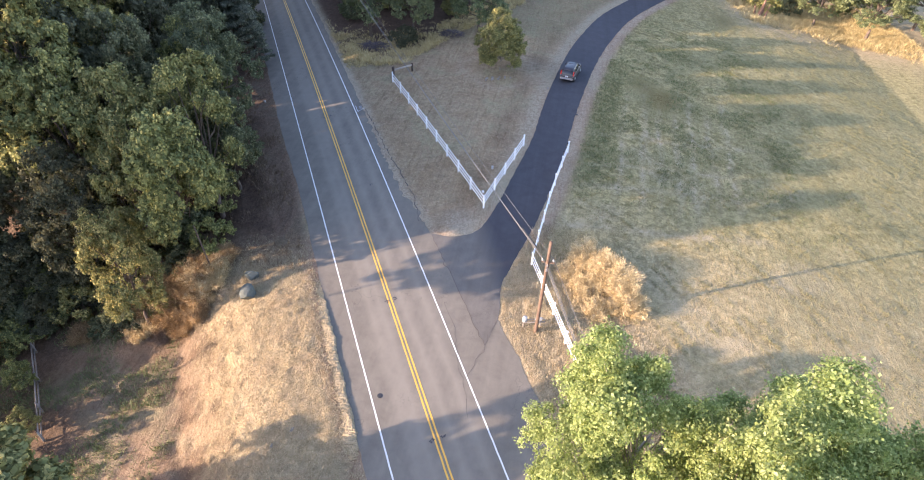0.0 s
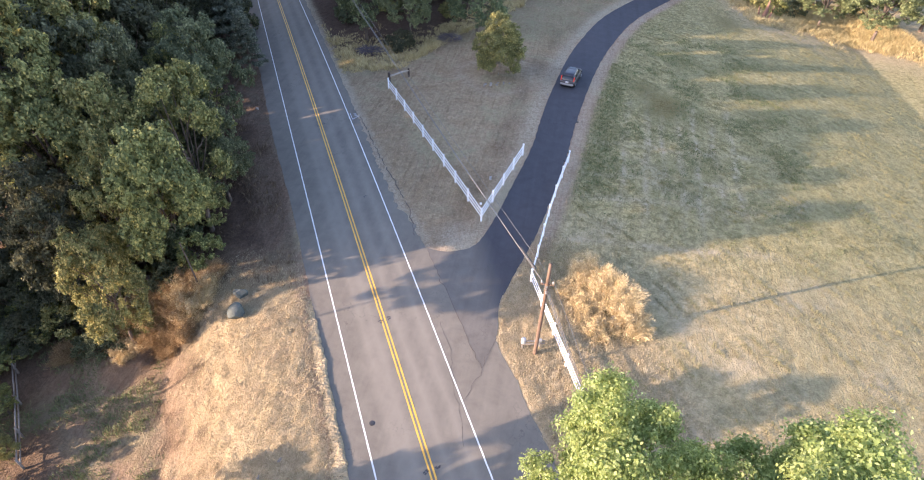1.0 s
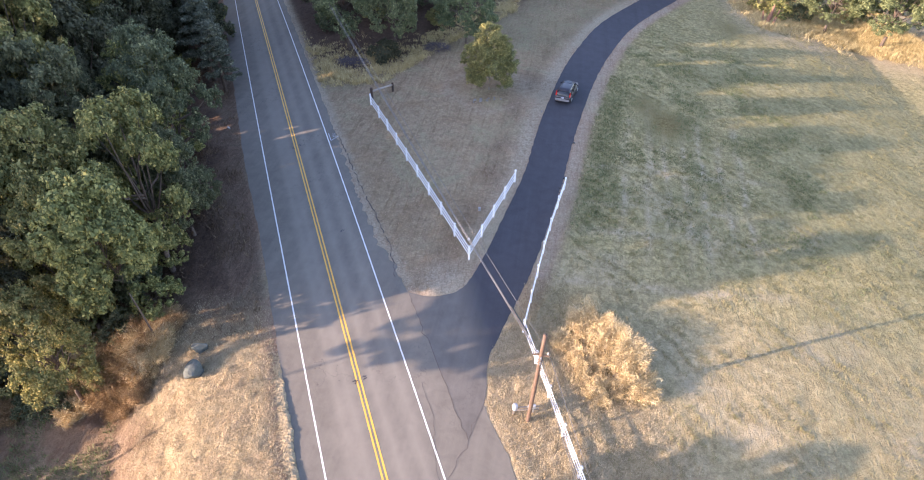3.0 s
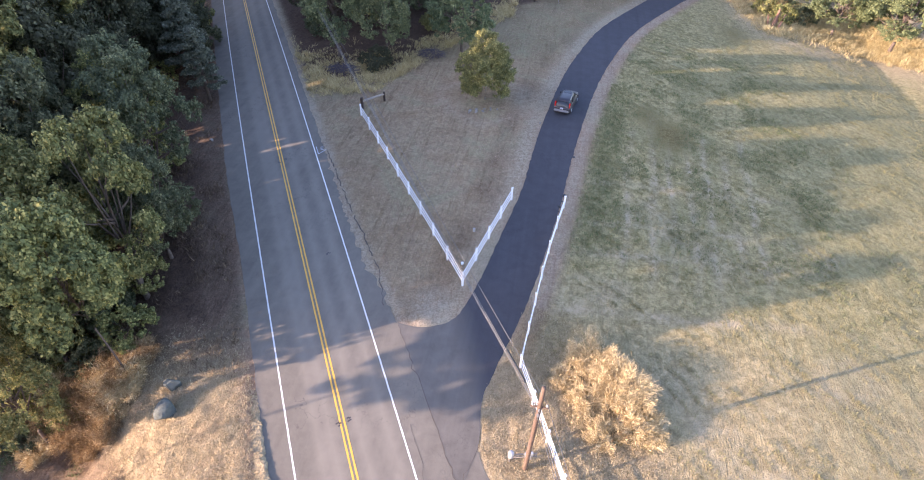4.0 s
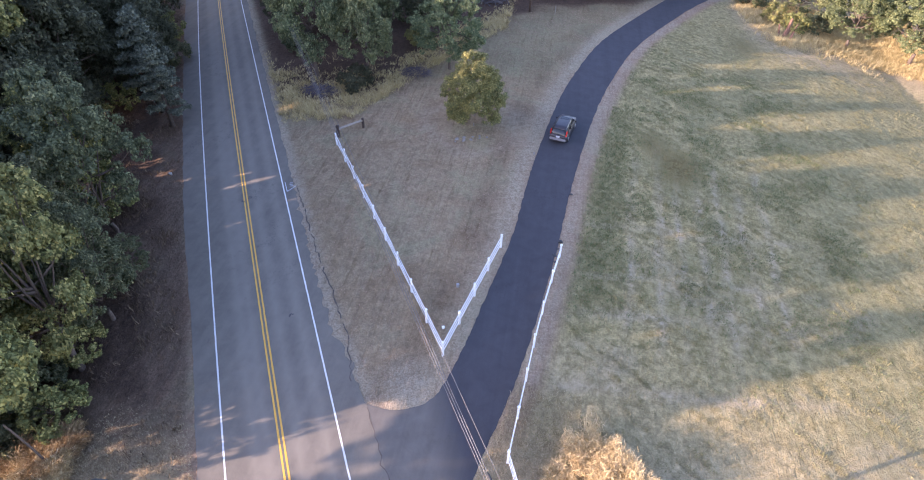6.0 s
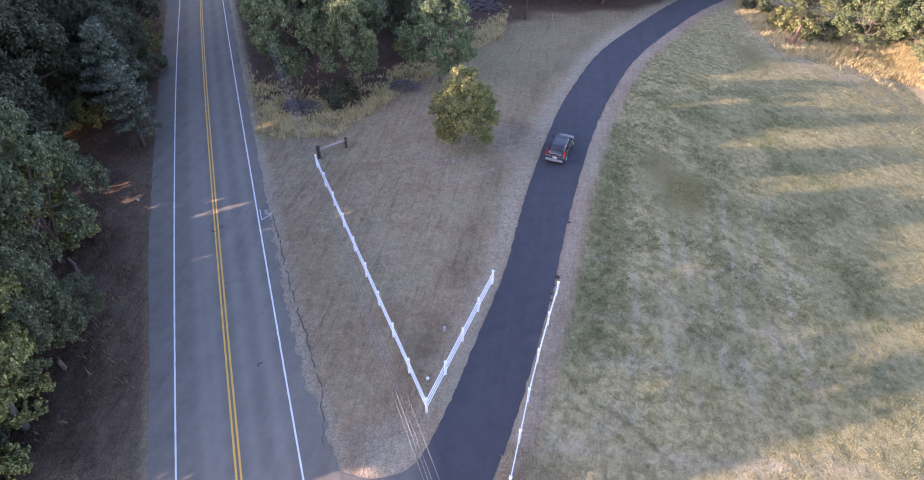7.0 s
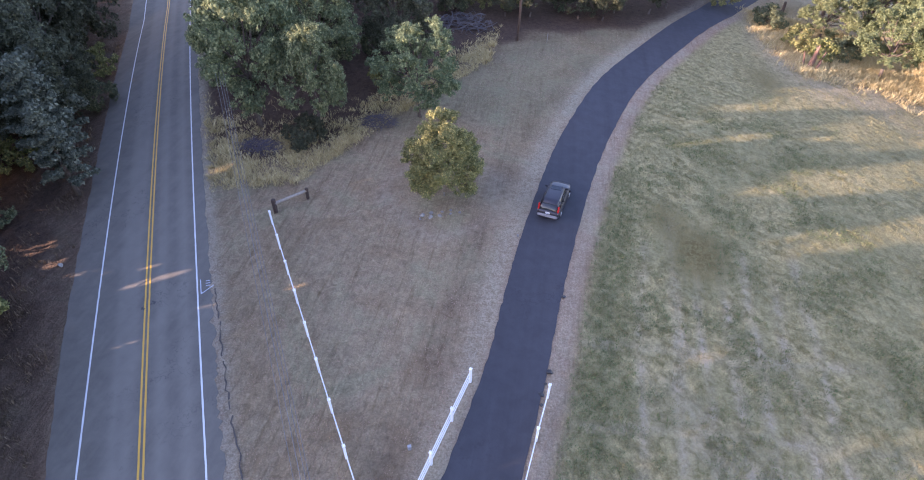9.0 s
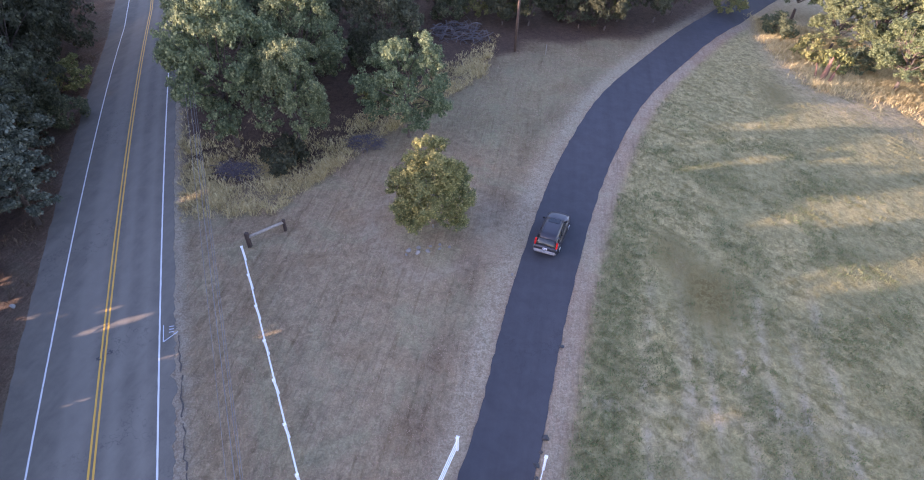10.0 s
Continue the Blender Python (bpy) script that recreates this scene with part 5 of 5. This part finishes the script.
for i, (t, k) in enumerate(((0.79, 0.028), (0.785, 0.05))):
    c = Vector((*P_FOOT, zf)) + on_pole(t)
    d = (far_top - c).normalized()
    a, b = c + d * (1.6 + i), c + d * (2.9 + i)
    sl = new("cable_splice", tubes_mesh("cable_splice", [([tuple(a), tuple(a + d * 0.12), tuple(b - d * 0.12), tuple(b)], [0.03, 0.075, 0.075, 0.03])], M_BLACK, 10))
    tagged(sl, "black splice case clamped on the overhead cable", "cable splice")


def service_rack():
    x, y = 2.55, 27.95
    ob = thing("service_rack", "grey timber rack with a white meter can at the pole", "utility box", pose(x, y, z_at(x, y), 0, 0, 14))
    for dx in (-0.75, 0.55):
        bm = bmesh.new()
        add_box(bm, (dx, 0, 0.45), (0.1, 0.1, 1.1), bevel=0.01)
        part("post", bm, M_GREYWOOD, ob)
    for z in (0.55, 0.85):
        bm = bmesh.new()
        add_box(bm, (0, -0.07, z), (1.75, 0.05, 0.14), bevel=0.008)
        part("board", bm, M_GREYWOOD, ob)
    me = tubes_mesh("meter_can", [([(-0.72, -0.12, 0.75), (-0.72, -0.12, 0.8), (-0.72, -0.12, 1.2), (-0.72, -0.12, 1.26)], [0.15, 0.18, 0.18, 0.08])], M_ENAMEL, 14)
    part("meter_can", me, parent=ob, label="white enamelled can")
    bm = bmesh.new()
    add_box(bm, (0.35, -0.16, 1.0), (0.5, 0.16, 0.3), bevel=0.02)
    part("panel", bm, M_ENAMEL, ob, "pale grey steel panel")
    bm = bmesh.new()
    add_box(bm, (0.3, -0.2, 0.66), (0.35, 0.12, 0.26), bevel=0.02)
    part("panel", bm, M_METAL, ob, "dull steel box")


service_rack()
p2 = thing("utility_pole", "thin reddish timber pole at the edge of the far wood", "utility pole", pose(-3.4, 104.2, z_at(-3.4, 104.2)))
part("shaft", tubes_mesh("shaft", [([(0, 0, -0.4), (0.1, 0, 6), (0.2, 0.1, 11)], [0.17, 0.15, 0.12])], M_POLE, 10), parent=p2)
p3 = thing("utility_pole", "timber pole among the roadside oaks carrying the wires", "utility pole", pose(-42.6, 100.5, z_at(-42.6, 100.5)))
part("shaft", tubes_mesh("shaft", [([(0, 0, -0.4), (0, 0, 6), (0, 0, 11.6)], [0.19, 0.16, 0.13])], M_POLE, 10), parent=p3)


# ---- stones ----
def boulder(name, x, y, size, seed, material, label, squash=0.75, category="rock", group="", sink=0.25):
    r = np.random.default_rng(seed)
    bm = bmesh.new()
    bmesh.ops.create_icosphere(bm, subdivisions=3, radius=1.0)
    planes = [(Vector(r.normal(size=3)).normalized(), r.uniform(0.45, 0.72)) for _ in range(9)]
    for v in bm.verts:
        for nrm, d in planes:
            k = v.co.dot(nrm)
            if k > d:
                v.co -= nrm * (k - d)
        v.co += v.co.normalized() * 0.035 * noise.noise(v.co * 2.9 + Vector((seed, 0, 0)))
        v.co = Vector((v.co.x * size, v.co.y * size * 0.85, v.co.z * size * squash))
    me = bpy.data.meshes.new(name)
    bm.to_mesh(me)
    bm.free()
    me.materials.append(material)
    ob = new(name, me)
    ob.matrix_basis = pose(x, y, z_at(x, y, size * squash * (1 - sink) - size * squash * 0.25), 0, 0, r.uniform(0, 360))
    return tagged(ob, label, category, group)


boulder("boulder", -20.6, 27.35, 1.0, 5, M_STONE, "large angular grey boulder on the dry bank", 0.78, sink=0.3)
boulder("boulder", -21.2, 29.3, 0.75, 12, M_STONE, "angular grey boulder on the dry bank", 0.8, sink=0.3)
for i in range(9):
    boulder("stone", -7.4 + 0.75 * (i % 5) + 0.2 * math.sin(i * 3.1), 66.6 + 0.35 * (i % 5) + 0.5 * (i // 5), 0.16 + 0.10 * ((i * 7) % 4) / 3, 20 + i, M_PALESTONE, "small pale stone in front of the round bush", 0.6, "stone", "stones by the bush")
for i, (x, y, k) in enumerate(((8.6, 31.9, 0.5), (10.0, 31.3, 0.55), (7.6, 32.9, 0.3))):
    boulder("stone", x, y, k, 40 + i, M_PALESTONE, "pale stone among the dry golden bushes", 0.7, "stone", "stones in the dry bush")
for i, (x, y, k) in enumerate(((-10.4, 18.6, 0.28), (-11.0, 17.2, 0.22), (-12.3, 16.6, 0.3), (-10.1, 19.8, 0.18), (-13.2, 15.3, 0.25), (-33.5, 57.9, 0.3))):
    boulder("stone", x, y, k, 60 + i, M_PALESTONE, "pale stone half sunk in dry grass", 0.6, "stone", "stones on the verge")


# ---- dead wood ----
def brush_pile(name, x, y, rx, ry, hgt, count, seed, label, material, thick=0.05):
    r = np.random.default_rng(seed)
    items = []
    for i in range(count):
        a, d = r.uniform(0, 6.28), math.sqrt(r.random())
        c = np.array((math.cos(a) * d * rx, math.sin(a) * d * ry, r.uniform(0.0, hgt) * (1 - 0.6 * d)))
        an, tl, ln = r.uniform(0, 6.28), r.uniform(-0.35, 0.6), r.uniform(0.5, 1.5) * max(rx, ry) * 0.7
        v = np.array((math.cos(an) * math.cos(tl), math.sin(an) * math.cos(tl), math.sin(tl))) * ln
        b0 = c - v / 2
        b1 = c + v / 2
        b0[2], b1[2] = max(b0[2], 0.02), max(b1[2], 0.02)
        k = thick * r.uniform(0.25, 1.0)
        items.append((branch_path(r, b0, b1, ln * 0.09, 5), [k, k * 0.9, k * 0.75, k * 0.55, k * 0.3]))
    ob = new(name, tubes_mesh(name, items, material, 5))
    ob.matrix_basis = pose(x, y, z_at(x, y))
    return tagged(ob, label, "dead branches")


brush_pile("dead_brush", -10.5, 107.5, 3.4, 2.6, 1.6, 110, 3, "heap of grey dead branches at the wood's edge", M_DEAD, 0.09)
brush_pile("bramble_patch", -24.4, 74.6, 2.2, 1.0, 0.8, 260, 4, "tangle of bare purplish bramble stems", M_BRAMBLE, 0.03)
brush_pile("bramble_patch", -14.6, 80.4, 1.7, 1.2, 0.9, 220, 5, "tangle of bare purplish bramble stems", M_BRAMBLE, 0.03)
snag = thing("dead_stump", "split reddish-brown dead trunk in tall golden grass", "tree stump", pose(35.0, 112.2, z_at(35.0, 112.2)))
for i, (dx, dy, tx, ty, tz, k) in enumerate(((0, 0, 0.5, 0.4, 3.0, 0.34), (0.9, -0.3, 1.5, 0.3, 2.2, 0.22), (-0.5, 0.4, -0.9, 0.9, 1.9, 0.2), (0.4, 0.6, 0.6, 1.4, 2.4, 0.18))):
    me = tubes_mesh("stem", [(branch_path(np.random.default_rng(i), (dx, dy, -0.3), (tx, ty, tz), 0.12), [k, k * 0.9, k * 0.75, k * 0.6, k * 0.3])], M_REDWOOD, 8)
    part("stem", me, parent=snag)


# ---- old fence on the low meadow ----
def old_fence():
    pts = [(-46.5, 31.0), (-44.3, 28.2), (-41.6, 25.0), (-39.0, 22.1), (-36.5, 19.5), (-34.2, 17.0), (-32.2, 14.8)]
    o = Vector((*pts[0], z_at(*pts[0])))
    ob = thing("fence", "old weathered grey post and rail fence below the bank", "fence", Matrix.Translation(o))
    for x, y in pts:
        me = tubes_mesh("post", [([(x - o.x, y - o.y, z_at(x, y) - o.z - 0.2), (x - o.x + 0.03, y - o.y, z_at(x, y) - o.z + 1.3)], [0.1, 0.085])], M_GREYWOOD, 7)
        part("post", me, parent=ob)
    for (ax, ay), (bx, by) in zip(pts, pts[1:]):
        for hz in (0.55, 1.1):
            me = tubes_mesh("rail", [([(ax - o.x, ay - o.y, z_at(ax, ay) - o.z + hz), (bx - o.x, by - o.y, z_at(bx, by) - o.z + hz)], [0.06, 0.055])], M_GREYWOOD, 6)
            part("rail", me, parent=ob)


old_fence()


# ---- marks on the road ----
def flat_bars(name, bars, material, label, category, up=0.041):
    """Thin flat marks: (x0, y0, x1, y1, width)."""
    vs, fs = [], []
    for x0, y0, x1, y1, w in bars:
        d = np.array((x1 - x0, y1 - y0))
        ln = np.hypot(*d)
        nrm = np.array((-d[1], d[0])) / ln * w / 2
        k = max(1, int(ln / 0.5))
        for i in range(k):
            a, b = np.array((x0, y0)) + d * i / k, np.array((x0, y0)) + d * (i + 1) / k
            o = len(vs)
            for q in (a - nrm, b - nrm, b + nrm, a + nrm):
                vs.append((q[0], q[1], z_at(q[0], q[1], up)))
            fs.append((o, o + 1, o + 2, o + 3))
    ob = new(name, mesh_data(name, vs, fs, material))
    return tagged(ob, label, category, kind="structure")


def crack(points, seed, width=0.05):
    r = np.random.default_rng(seed)
    out = []
    for (ax, ay), (bx, by) in zip(points, points[1:]):
        k = max(2, int(math.hypot(bx - ax, by - ay) / 0.4))
        prev = (ax, ay)
        for i in range(1, k + 1):
            j = 0.07 * r.normal(size=2) * (i < k)
            q = (ax + (bx - ax) * i / k + j[0], ay + (by - ay) * i / k + j[1])
            out.append((*prev, *q, width * r.uniform(0.5, 1.4)))
            prev = q
    return out


flat_bars("sealed_crack", crack([(-7.4, 36.5), (-5.6, 33.55), (-4.0, 30.85), (-2.4, 28.15), (-0.78, 25.45)], 1, 0.045), M_DIRT, "dark open joint between road and driveway mouth", "crack")
flat_bars("sealed_crack", crack([(-0.75, 25.5), (-0.1, 28.4)], 2, 0.035), M_DIRT, "dark joint at the corner of the driveway mouth", "crack")
flat_bars("sealed_crack", crack([(-0.75, 25.5), (-1.2, 23.6), (-1.6, 22.4)], 3, 0.025), M_DIRT, "dark crack running to the edge line", "crack")
flat_bars("sealed_crack", crack([(-4.6, 29.0), (-3.2, 26.4), (-2.6, 24.0), (-1.6, 21.6), (-0.9, 19.4)], 4, 0.022), M_DIRT, "fine dark crack along the wheel track", "crack")
flat_bars("sealed_crack", crack([at_road(40, 7.0), at_road(44, 7.6), at_road(49, 7.25), at_road(55, 6.9), at_road(62, 6.75)], 5, 0.075), M_DIRT, "broken dark asphalt edge along the verge", "crack")


def survey_mark():
    x, y = -21.0, 57.2
    def P(s, e):
        return x + s * ROAD_DIR[0] + e * ROAD_RIGHT[0], y + s * ROAD_DIR[1] + e * ROAD_RIGHT[1]
    tri = [P(0.75, -0.35), P(-0.75, -0.35), P(-0.2, 0.55)]
    bars = [(*tri[0], *tri[1], 0.06), (*tri[1], *tri[2], 0.06)]
    for k in range(3):
        a, b = P(0.45 - 0.25 * k, 0.0), P(0.40 - 0.25 * k, 0.3)
        bars.append((*a, *b, 0.06))
    flat_bars("survey_mark", bars, M_CHALK, "pale chalk triangle sprayed on the road's edge", "road marking")


survey_mark()


def inset_lid(name, x, y, radius, label):
    me = tubes_mesh(name, [([(0, 0, 0), (0, 0, 0.014), (0, 0, 0.02)], [radius, radius, radius * 0.92])], M_TAR, 18)
    ob = new(name, me)
    ob.matrix_basis = pose(x, y, z_at(x, y, 0.032))
    return tagged(ob, label, "manhole cover", kind="structure")


inset_lid("survey_cover", -7.2, 19.95, 0.2, "small dark iron cover set in the asphalt")
for i, (s, e) in enumerate(((19.0, 1.75), (19.1, 2.55), (31.5, 1.8), (31.6, 2.52), (62, 1.85), (62.2, 2.5), (47, 4.0))):
    x, y = at_road(s, e)
    bars = [(x + 0.12 * math.sin(i + k * 2.1), y + 0.12 * math.cos(i * 2 + k), x + 0.12 * math.sin(i + k * 2.1) + 0.1, y + 0.12 * math.cos(i * 2 + k) + 0.12, 0.09) for k in range(4)]
    flat_bars("tar_spot", bars, M_TAR, "black tar spots beside the centre line", "tar spot", 0.040)


# ---- small things on the grass ----
def utility_box(x, y, size, label, material=M_ENAMEL):
    bm = bmesh.new()
    add_box(bm, (0, 0, size[2] / 2), size, bevel=0.03)
    add_box(bm, (0, 0, size[2] + 0.02), (size[0] * 1.08, size[1] * 1.08, 0.04), bevel=0.01)
    ob = part("utility_marker", bm, material)
    ob.matrix_basis = pose(x, y, z_at(x, y), 0, 0, 25)
    return tagged(ob, label, "utility box")


utility_box(-3.6, 47.4, (0.2, 0.16, 0.34), "pale grey utility marker box standing in dry grass")
utility_box(-3.9, 43.4, (0.18, 0.16, 0.16), "small white cover in dry grass by the fence", M_FENCE)
utility_box(0.5, 66.0, (0.14, 0.14, 0.18), "small pale marker beside the driveway", M_PALESTONE)
stake = part("wooden_stake", tubes_mesh("wooden_stake", [([(0, 0, -0.2), (0.02, 0, 1.2)], [0.05, 0.045])], M_PALEBARK, 6))
stake.matrix_basis = pose(0.3, 104.5, z_at(0.3, 104.5))
tagged(stake, "pale wooden stake in dry grass near the wood", "stake")
for i, (x, y) in enumerate(((3.55, 53.0), (3.35, 52.2), (3.75, 53.9), (3.4, 51.5), (4.35, 60.4))):
    boulder("asphalt_rubble", x, y, 0.16 + 0.05 * (i % 3), 80 + i, M_TAR, "broken black asphalt lump at the driveway edge", 0.55, "rubble", "asphalt rubble")


# ---- car ----
def build_car(x, y, turn):
    car = thing("car", "dark grey sport-utility car with roof rails parked on the driveway", "car", pose(x, y, z_at(x, y, 0.045), 0, 0, turn))

    def loft(sections, closed=True):
        """sections: (y along, [(x, z), ...] for the right half, top to bottom)."""
        bm = bmesh.new()
        rings = []
        for yy, half in sections:
            ring = [bm.verts.new((px, yy, pz)) for px, pz in half] + [bm.verts.new((-px, yy, pz)) for px, pz in half[::-1]]
            rings.append(ring)
        k = len(rings[0])
        for a, b in zip(rings, rings[1:]):
            for i in range(k):
                j = (i + 1) % k
                bm.faces.new((a[i], a[j], b[j], b[i]))
        bm.faces.new(rings[0])
        bm.faces.new(rings[-1][::-1])
        return bm

    def sec(yy, w, top, belt, bottom, crown=0.03):
        return yy, [(0.0001, top + crown), (w * 0.55, top + crown * 0.6), (w * 0.86, top - 0.01), (w * 0.97, belt), (w, (belt + bottom) * 0.55), (w * 0.97, bottom + 0.08), (w * 0.86, bottom)]
    body = loft([sec(-2.28, 0.76, 0.88, 0.74, 0.36), sec(-2.22, 0.86, 0.98, 0.84, 0.30), sec(-1.9, 0.905, 1.02, 0.92, 0.26), sec(-1.2, 0.91, 1.03, 0.93, 0.25), sec(0.0, 0.91, 1.02, 0.92, 0.25),
                 sec(0.85, 0.91, 1.02, 0.92, 0.25), sec(1.25, 0.90, 1.00, 0.90, 0.26), sec(1.75, 0.88, 0.95, 0.84, 0.27), sec(2.08, 0.80, 0.86, 0.74, 0.30), sec(2.26, 0.62, 0.76, 0.64, 0.34)])
    o = part("body", body, M_CARPAINT, car)
    o.data.shade_smooth()

    def cab(yy, w0, w1, z0, z1):
        return yy, [(0.0001, z1 + 0.03), (w1 * 0.7, z1 + 0.02), (w1, z1 - 0.03), ((w0 + w1) / 2 + 0.015, (z0 + z1) / 2), (w0, z0), (w0 * 0.5, z0 - 0.02)]
    glass = loft([cab(-2.16, 0.80, 0.76, 0.96, 1.0), cab(-1.86, 0.83, 0.66, 0.98, 1.55), cab(-1.3, 0.84, 0.66, 0.98, 1.61), cab(0.0, 0.84, 0.66, 0.98, 1.63), cab(0.42, 0.84, 0.64, 0.98, 1.58), cab(1.22, 0.80, 0.72, 0.95, 1.0)])
    o = part("windows", glass, M_GLASS, car, "dark tinted glass all round")
    o.data.shade_smooth()
    roof = loft([(yy, [(0.0001, z), (w * 0.7, z - 0.012), (w, z - 0.06), (w * 0.98, z - 0.10), (w * 0.5, z - 0.07)]) for yy, w, z in ((-1.92, 0.64, 1.60), (-1.3, 0.69, 1.665), (0.0, 0.69, 1.685), (0.45, 0.66, 1.625))])
    o = part("roof", roof, M_CARPAINT, car)
    o.data.shade_smooth()
    bm = bmesh.new()
    add_box(bm, (0, 0.08, 1.688), (0.86, 0.52, 0.016), bevel=0.006)
    part("sunroof", bm, M_GLASS, car, "closed dark glass sunroof")
    for sx in (-1, 1):
        me = tubes_mesh("roof_rail", [([(sx * 0.60, -1.6, 1.64), (sx * 0.60, -1.45, 1.72), (sx * 0.60, 0.1, 1.745), (sx * 0.60, 0.3, 1.68)], [0.02, 0.022, 0.022, 0.02])], M_BLACK, 7)
        part("roof_rail", me, parent=car)
        me = tubes_mesh("pillar", [([(sx * 0.70, 0.40, 1.58), (sx * 0.745, 0.85, 1.30), (sx * 0.80, 1.24, 1.0)], [0.04, 0.045, 0.05])], M_CARPAINT, 7)
        part("pillar", me, parent=car)
        for yy in (-0.55, -1.45):
            me = tubes_mesh("pillar", [([(sx * 0.69, yy, 1.60), (sx * 0.765, yy - 0.02, 1.3), (sx * 0.85, yy - 0.03, 1.0)], [0.045, 0.05, 0.05])], M_CARPAINT, 7)
            part("pillar", me, parent=car)
        bm = bmesh.new()
        add_box(bm, (sx * 0.80, -2.06, 1.22), (0.13, 0.16, 0.56), Matrix.Rotation(radians(-14), 4, "X"), 0.04)
        part("tail_light", bm, M_RED, car, "tall red tail light")
        bm = bmesh.new()
        add_box(bm, (sx * 0.83, -2.20, 0.90), (0.10, 0.12, 0.14), bevel=0.03)
        part("tail_light", bm, M_CLEAR, car, "clear lower tail light")
        bm = bmesh.new()
        add_box(bm, (sx * 0.64, 2.03, 0.78), (0.28, 0.20, 0.12), Matrix.Rotation(radians(sx * -28), 4, "Z"), 0.04)
        part("headlight", bm, M_CLEAR, car, "clear headlight")
        bm = bmesh.new()
        add_box(bm, (sx * 1.0, 0.86, 1.08), (0.2, 0.1, 0.15), bevel=0.04)
        part("mirror", bm, M_CARPAINT, car)
        bm = bmesh.new()
        add_box(bm, (sx * 0.915, 0.0, 0.36), (0.03, 2.5, 0.16), bevel=0.012)
        part("sill", bm, M_BLACK, car, "black plastic sill")
        for yy in (-1.36, 1.32):
            bm = bmesh.new()
            made = bmesh.ops.create_cone(bm, cap_ends=True, segments=24, radius1=0.345, radius2=0.345, depth=0.22)["verts"]
            bmesh.ops.transform(bm, matrix=Matrix.Translation((sx * 0.82, yy, 0.345)) @ Matrix.Rotation(radians(90), 4, "Y"), verts=made)
            bmesh.ops.bevel(bm, geom=[e for e in bm.edges if len(e.link_faces) == 2 and e.calc_face_angle(0) > 1], offset=0.04, segments=2, affect="EDGES")
            tyre = part("wheel", bm, M_BLACK, car, "black tyre")
            bm = bmesh.new()
            made = bmesh.ops.create_cone(bm, cap_ends=True, segments=20, radius1=0.215, radius2=0.19, depth=0.03)["verts"]
            bmesh.ops.transform(bm, matrix=Matrix.Translation((sx * 0.935, yy, 0.345)) @ Matrix.Rotation(radians(90 * sx), 4, "Y"), verts=made)
            part("rim", bm, M_RIM, tyre, "silver alloy rim")
    bm = bmesh.new()
    add_box(bm, (0, -2.27, 0.58), (1.66, 0.22, 0.26), bevel=0.07)
    part("rear_bumper", bm, M_BUMPER, car, "pale grey plastic rear bumper")
    bm = bmesh.new()
    add_box(bm, (0, 2.2, 0.52), (1.36, 0.22, 0.24), bevel=0.07)
    part("front_bumper", bm, M_CARPAINT, car, "dark painted front bumper")
    bm = bmesh.new()
    add_box(bm, (0, -2.295, 0.86), (0.34, 0.02, 0.16), Matrix.Rotation(radians(-6), 4, "X"), 0.005)
    plate = part("number_plate", bm, M_PLATE, car, "white number plate")
    bm = bmesh.new()
    for k in range(6):
        add_box(bm, (-0.115 + 0.046 * k, -2.31, 0.86), (0.03, 0.01, 0.07), Matrix.Rotation(radians(-6), 4, "X"))
    part("plate_bars", bm, M_PLATEBAR, plate)
    me = tubes_mesh("wiper", [([(0.0, -2.17, 1.02), (0.28, -2.11, 1.12)], [0.012, 0.008])], M_BLACK, 5)
    part("wiper", me, parent=car)
    return car


build_car(3.05, 70.6, -12.0)
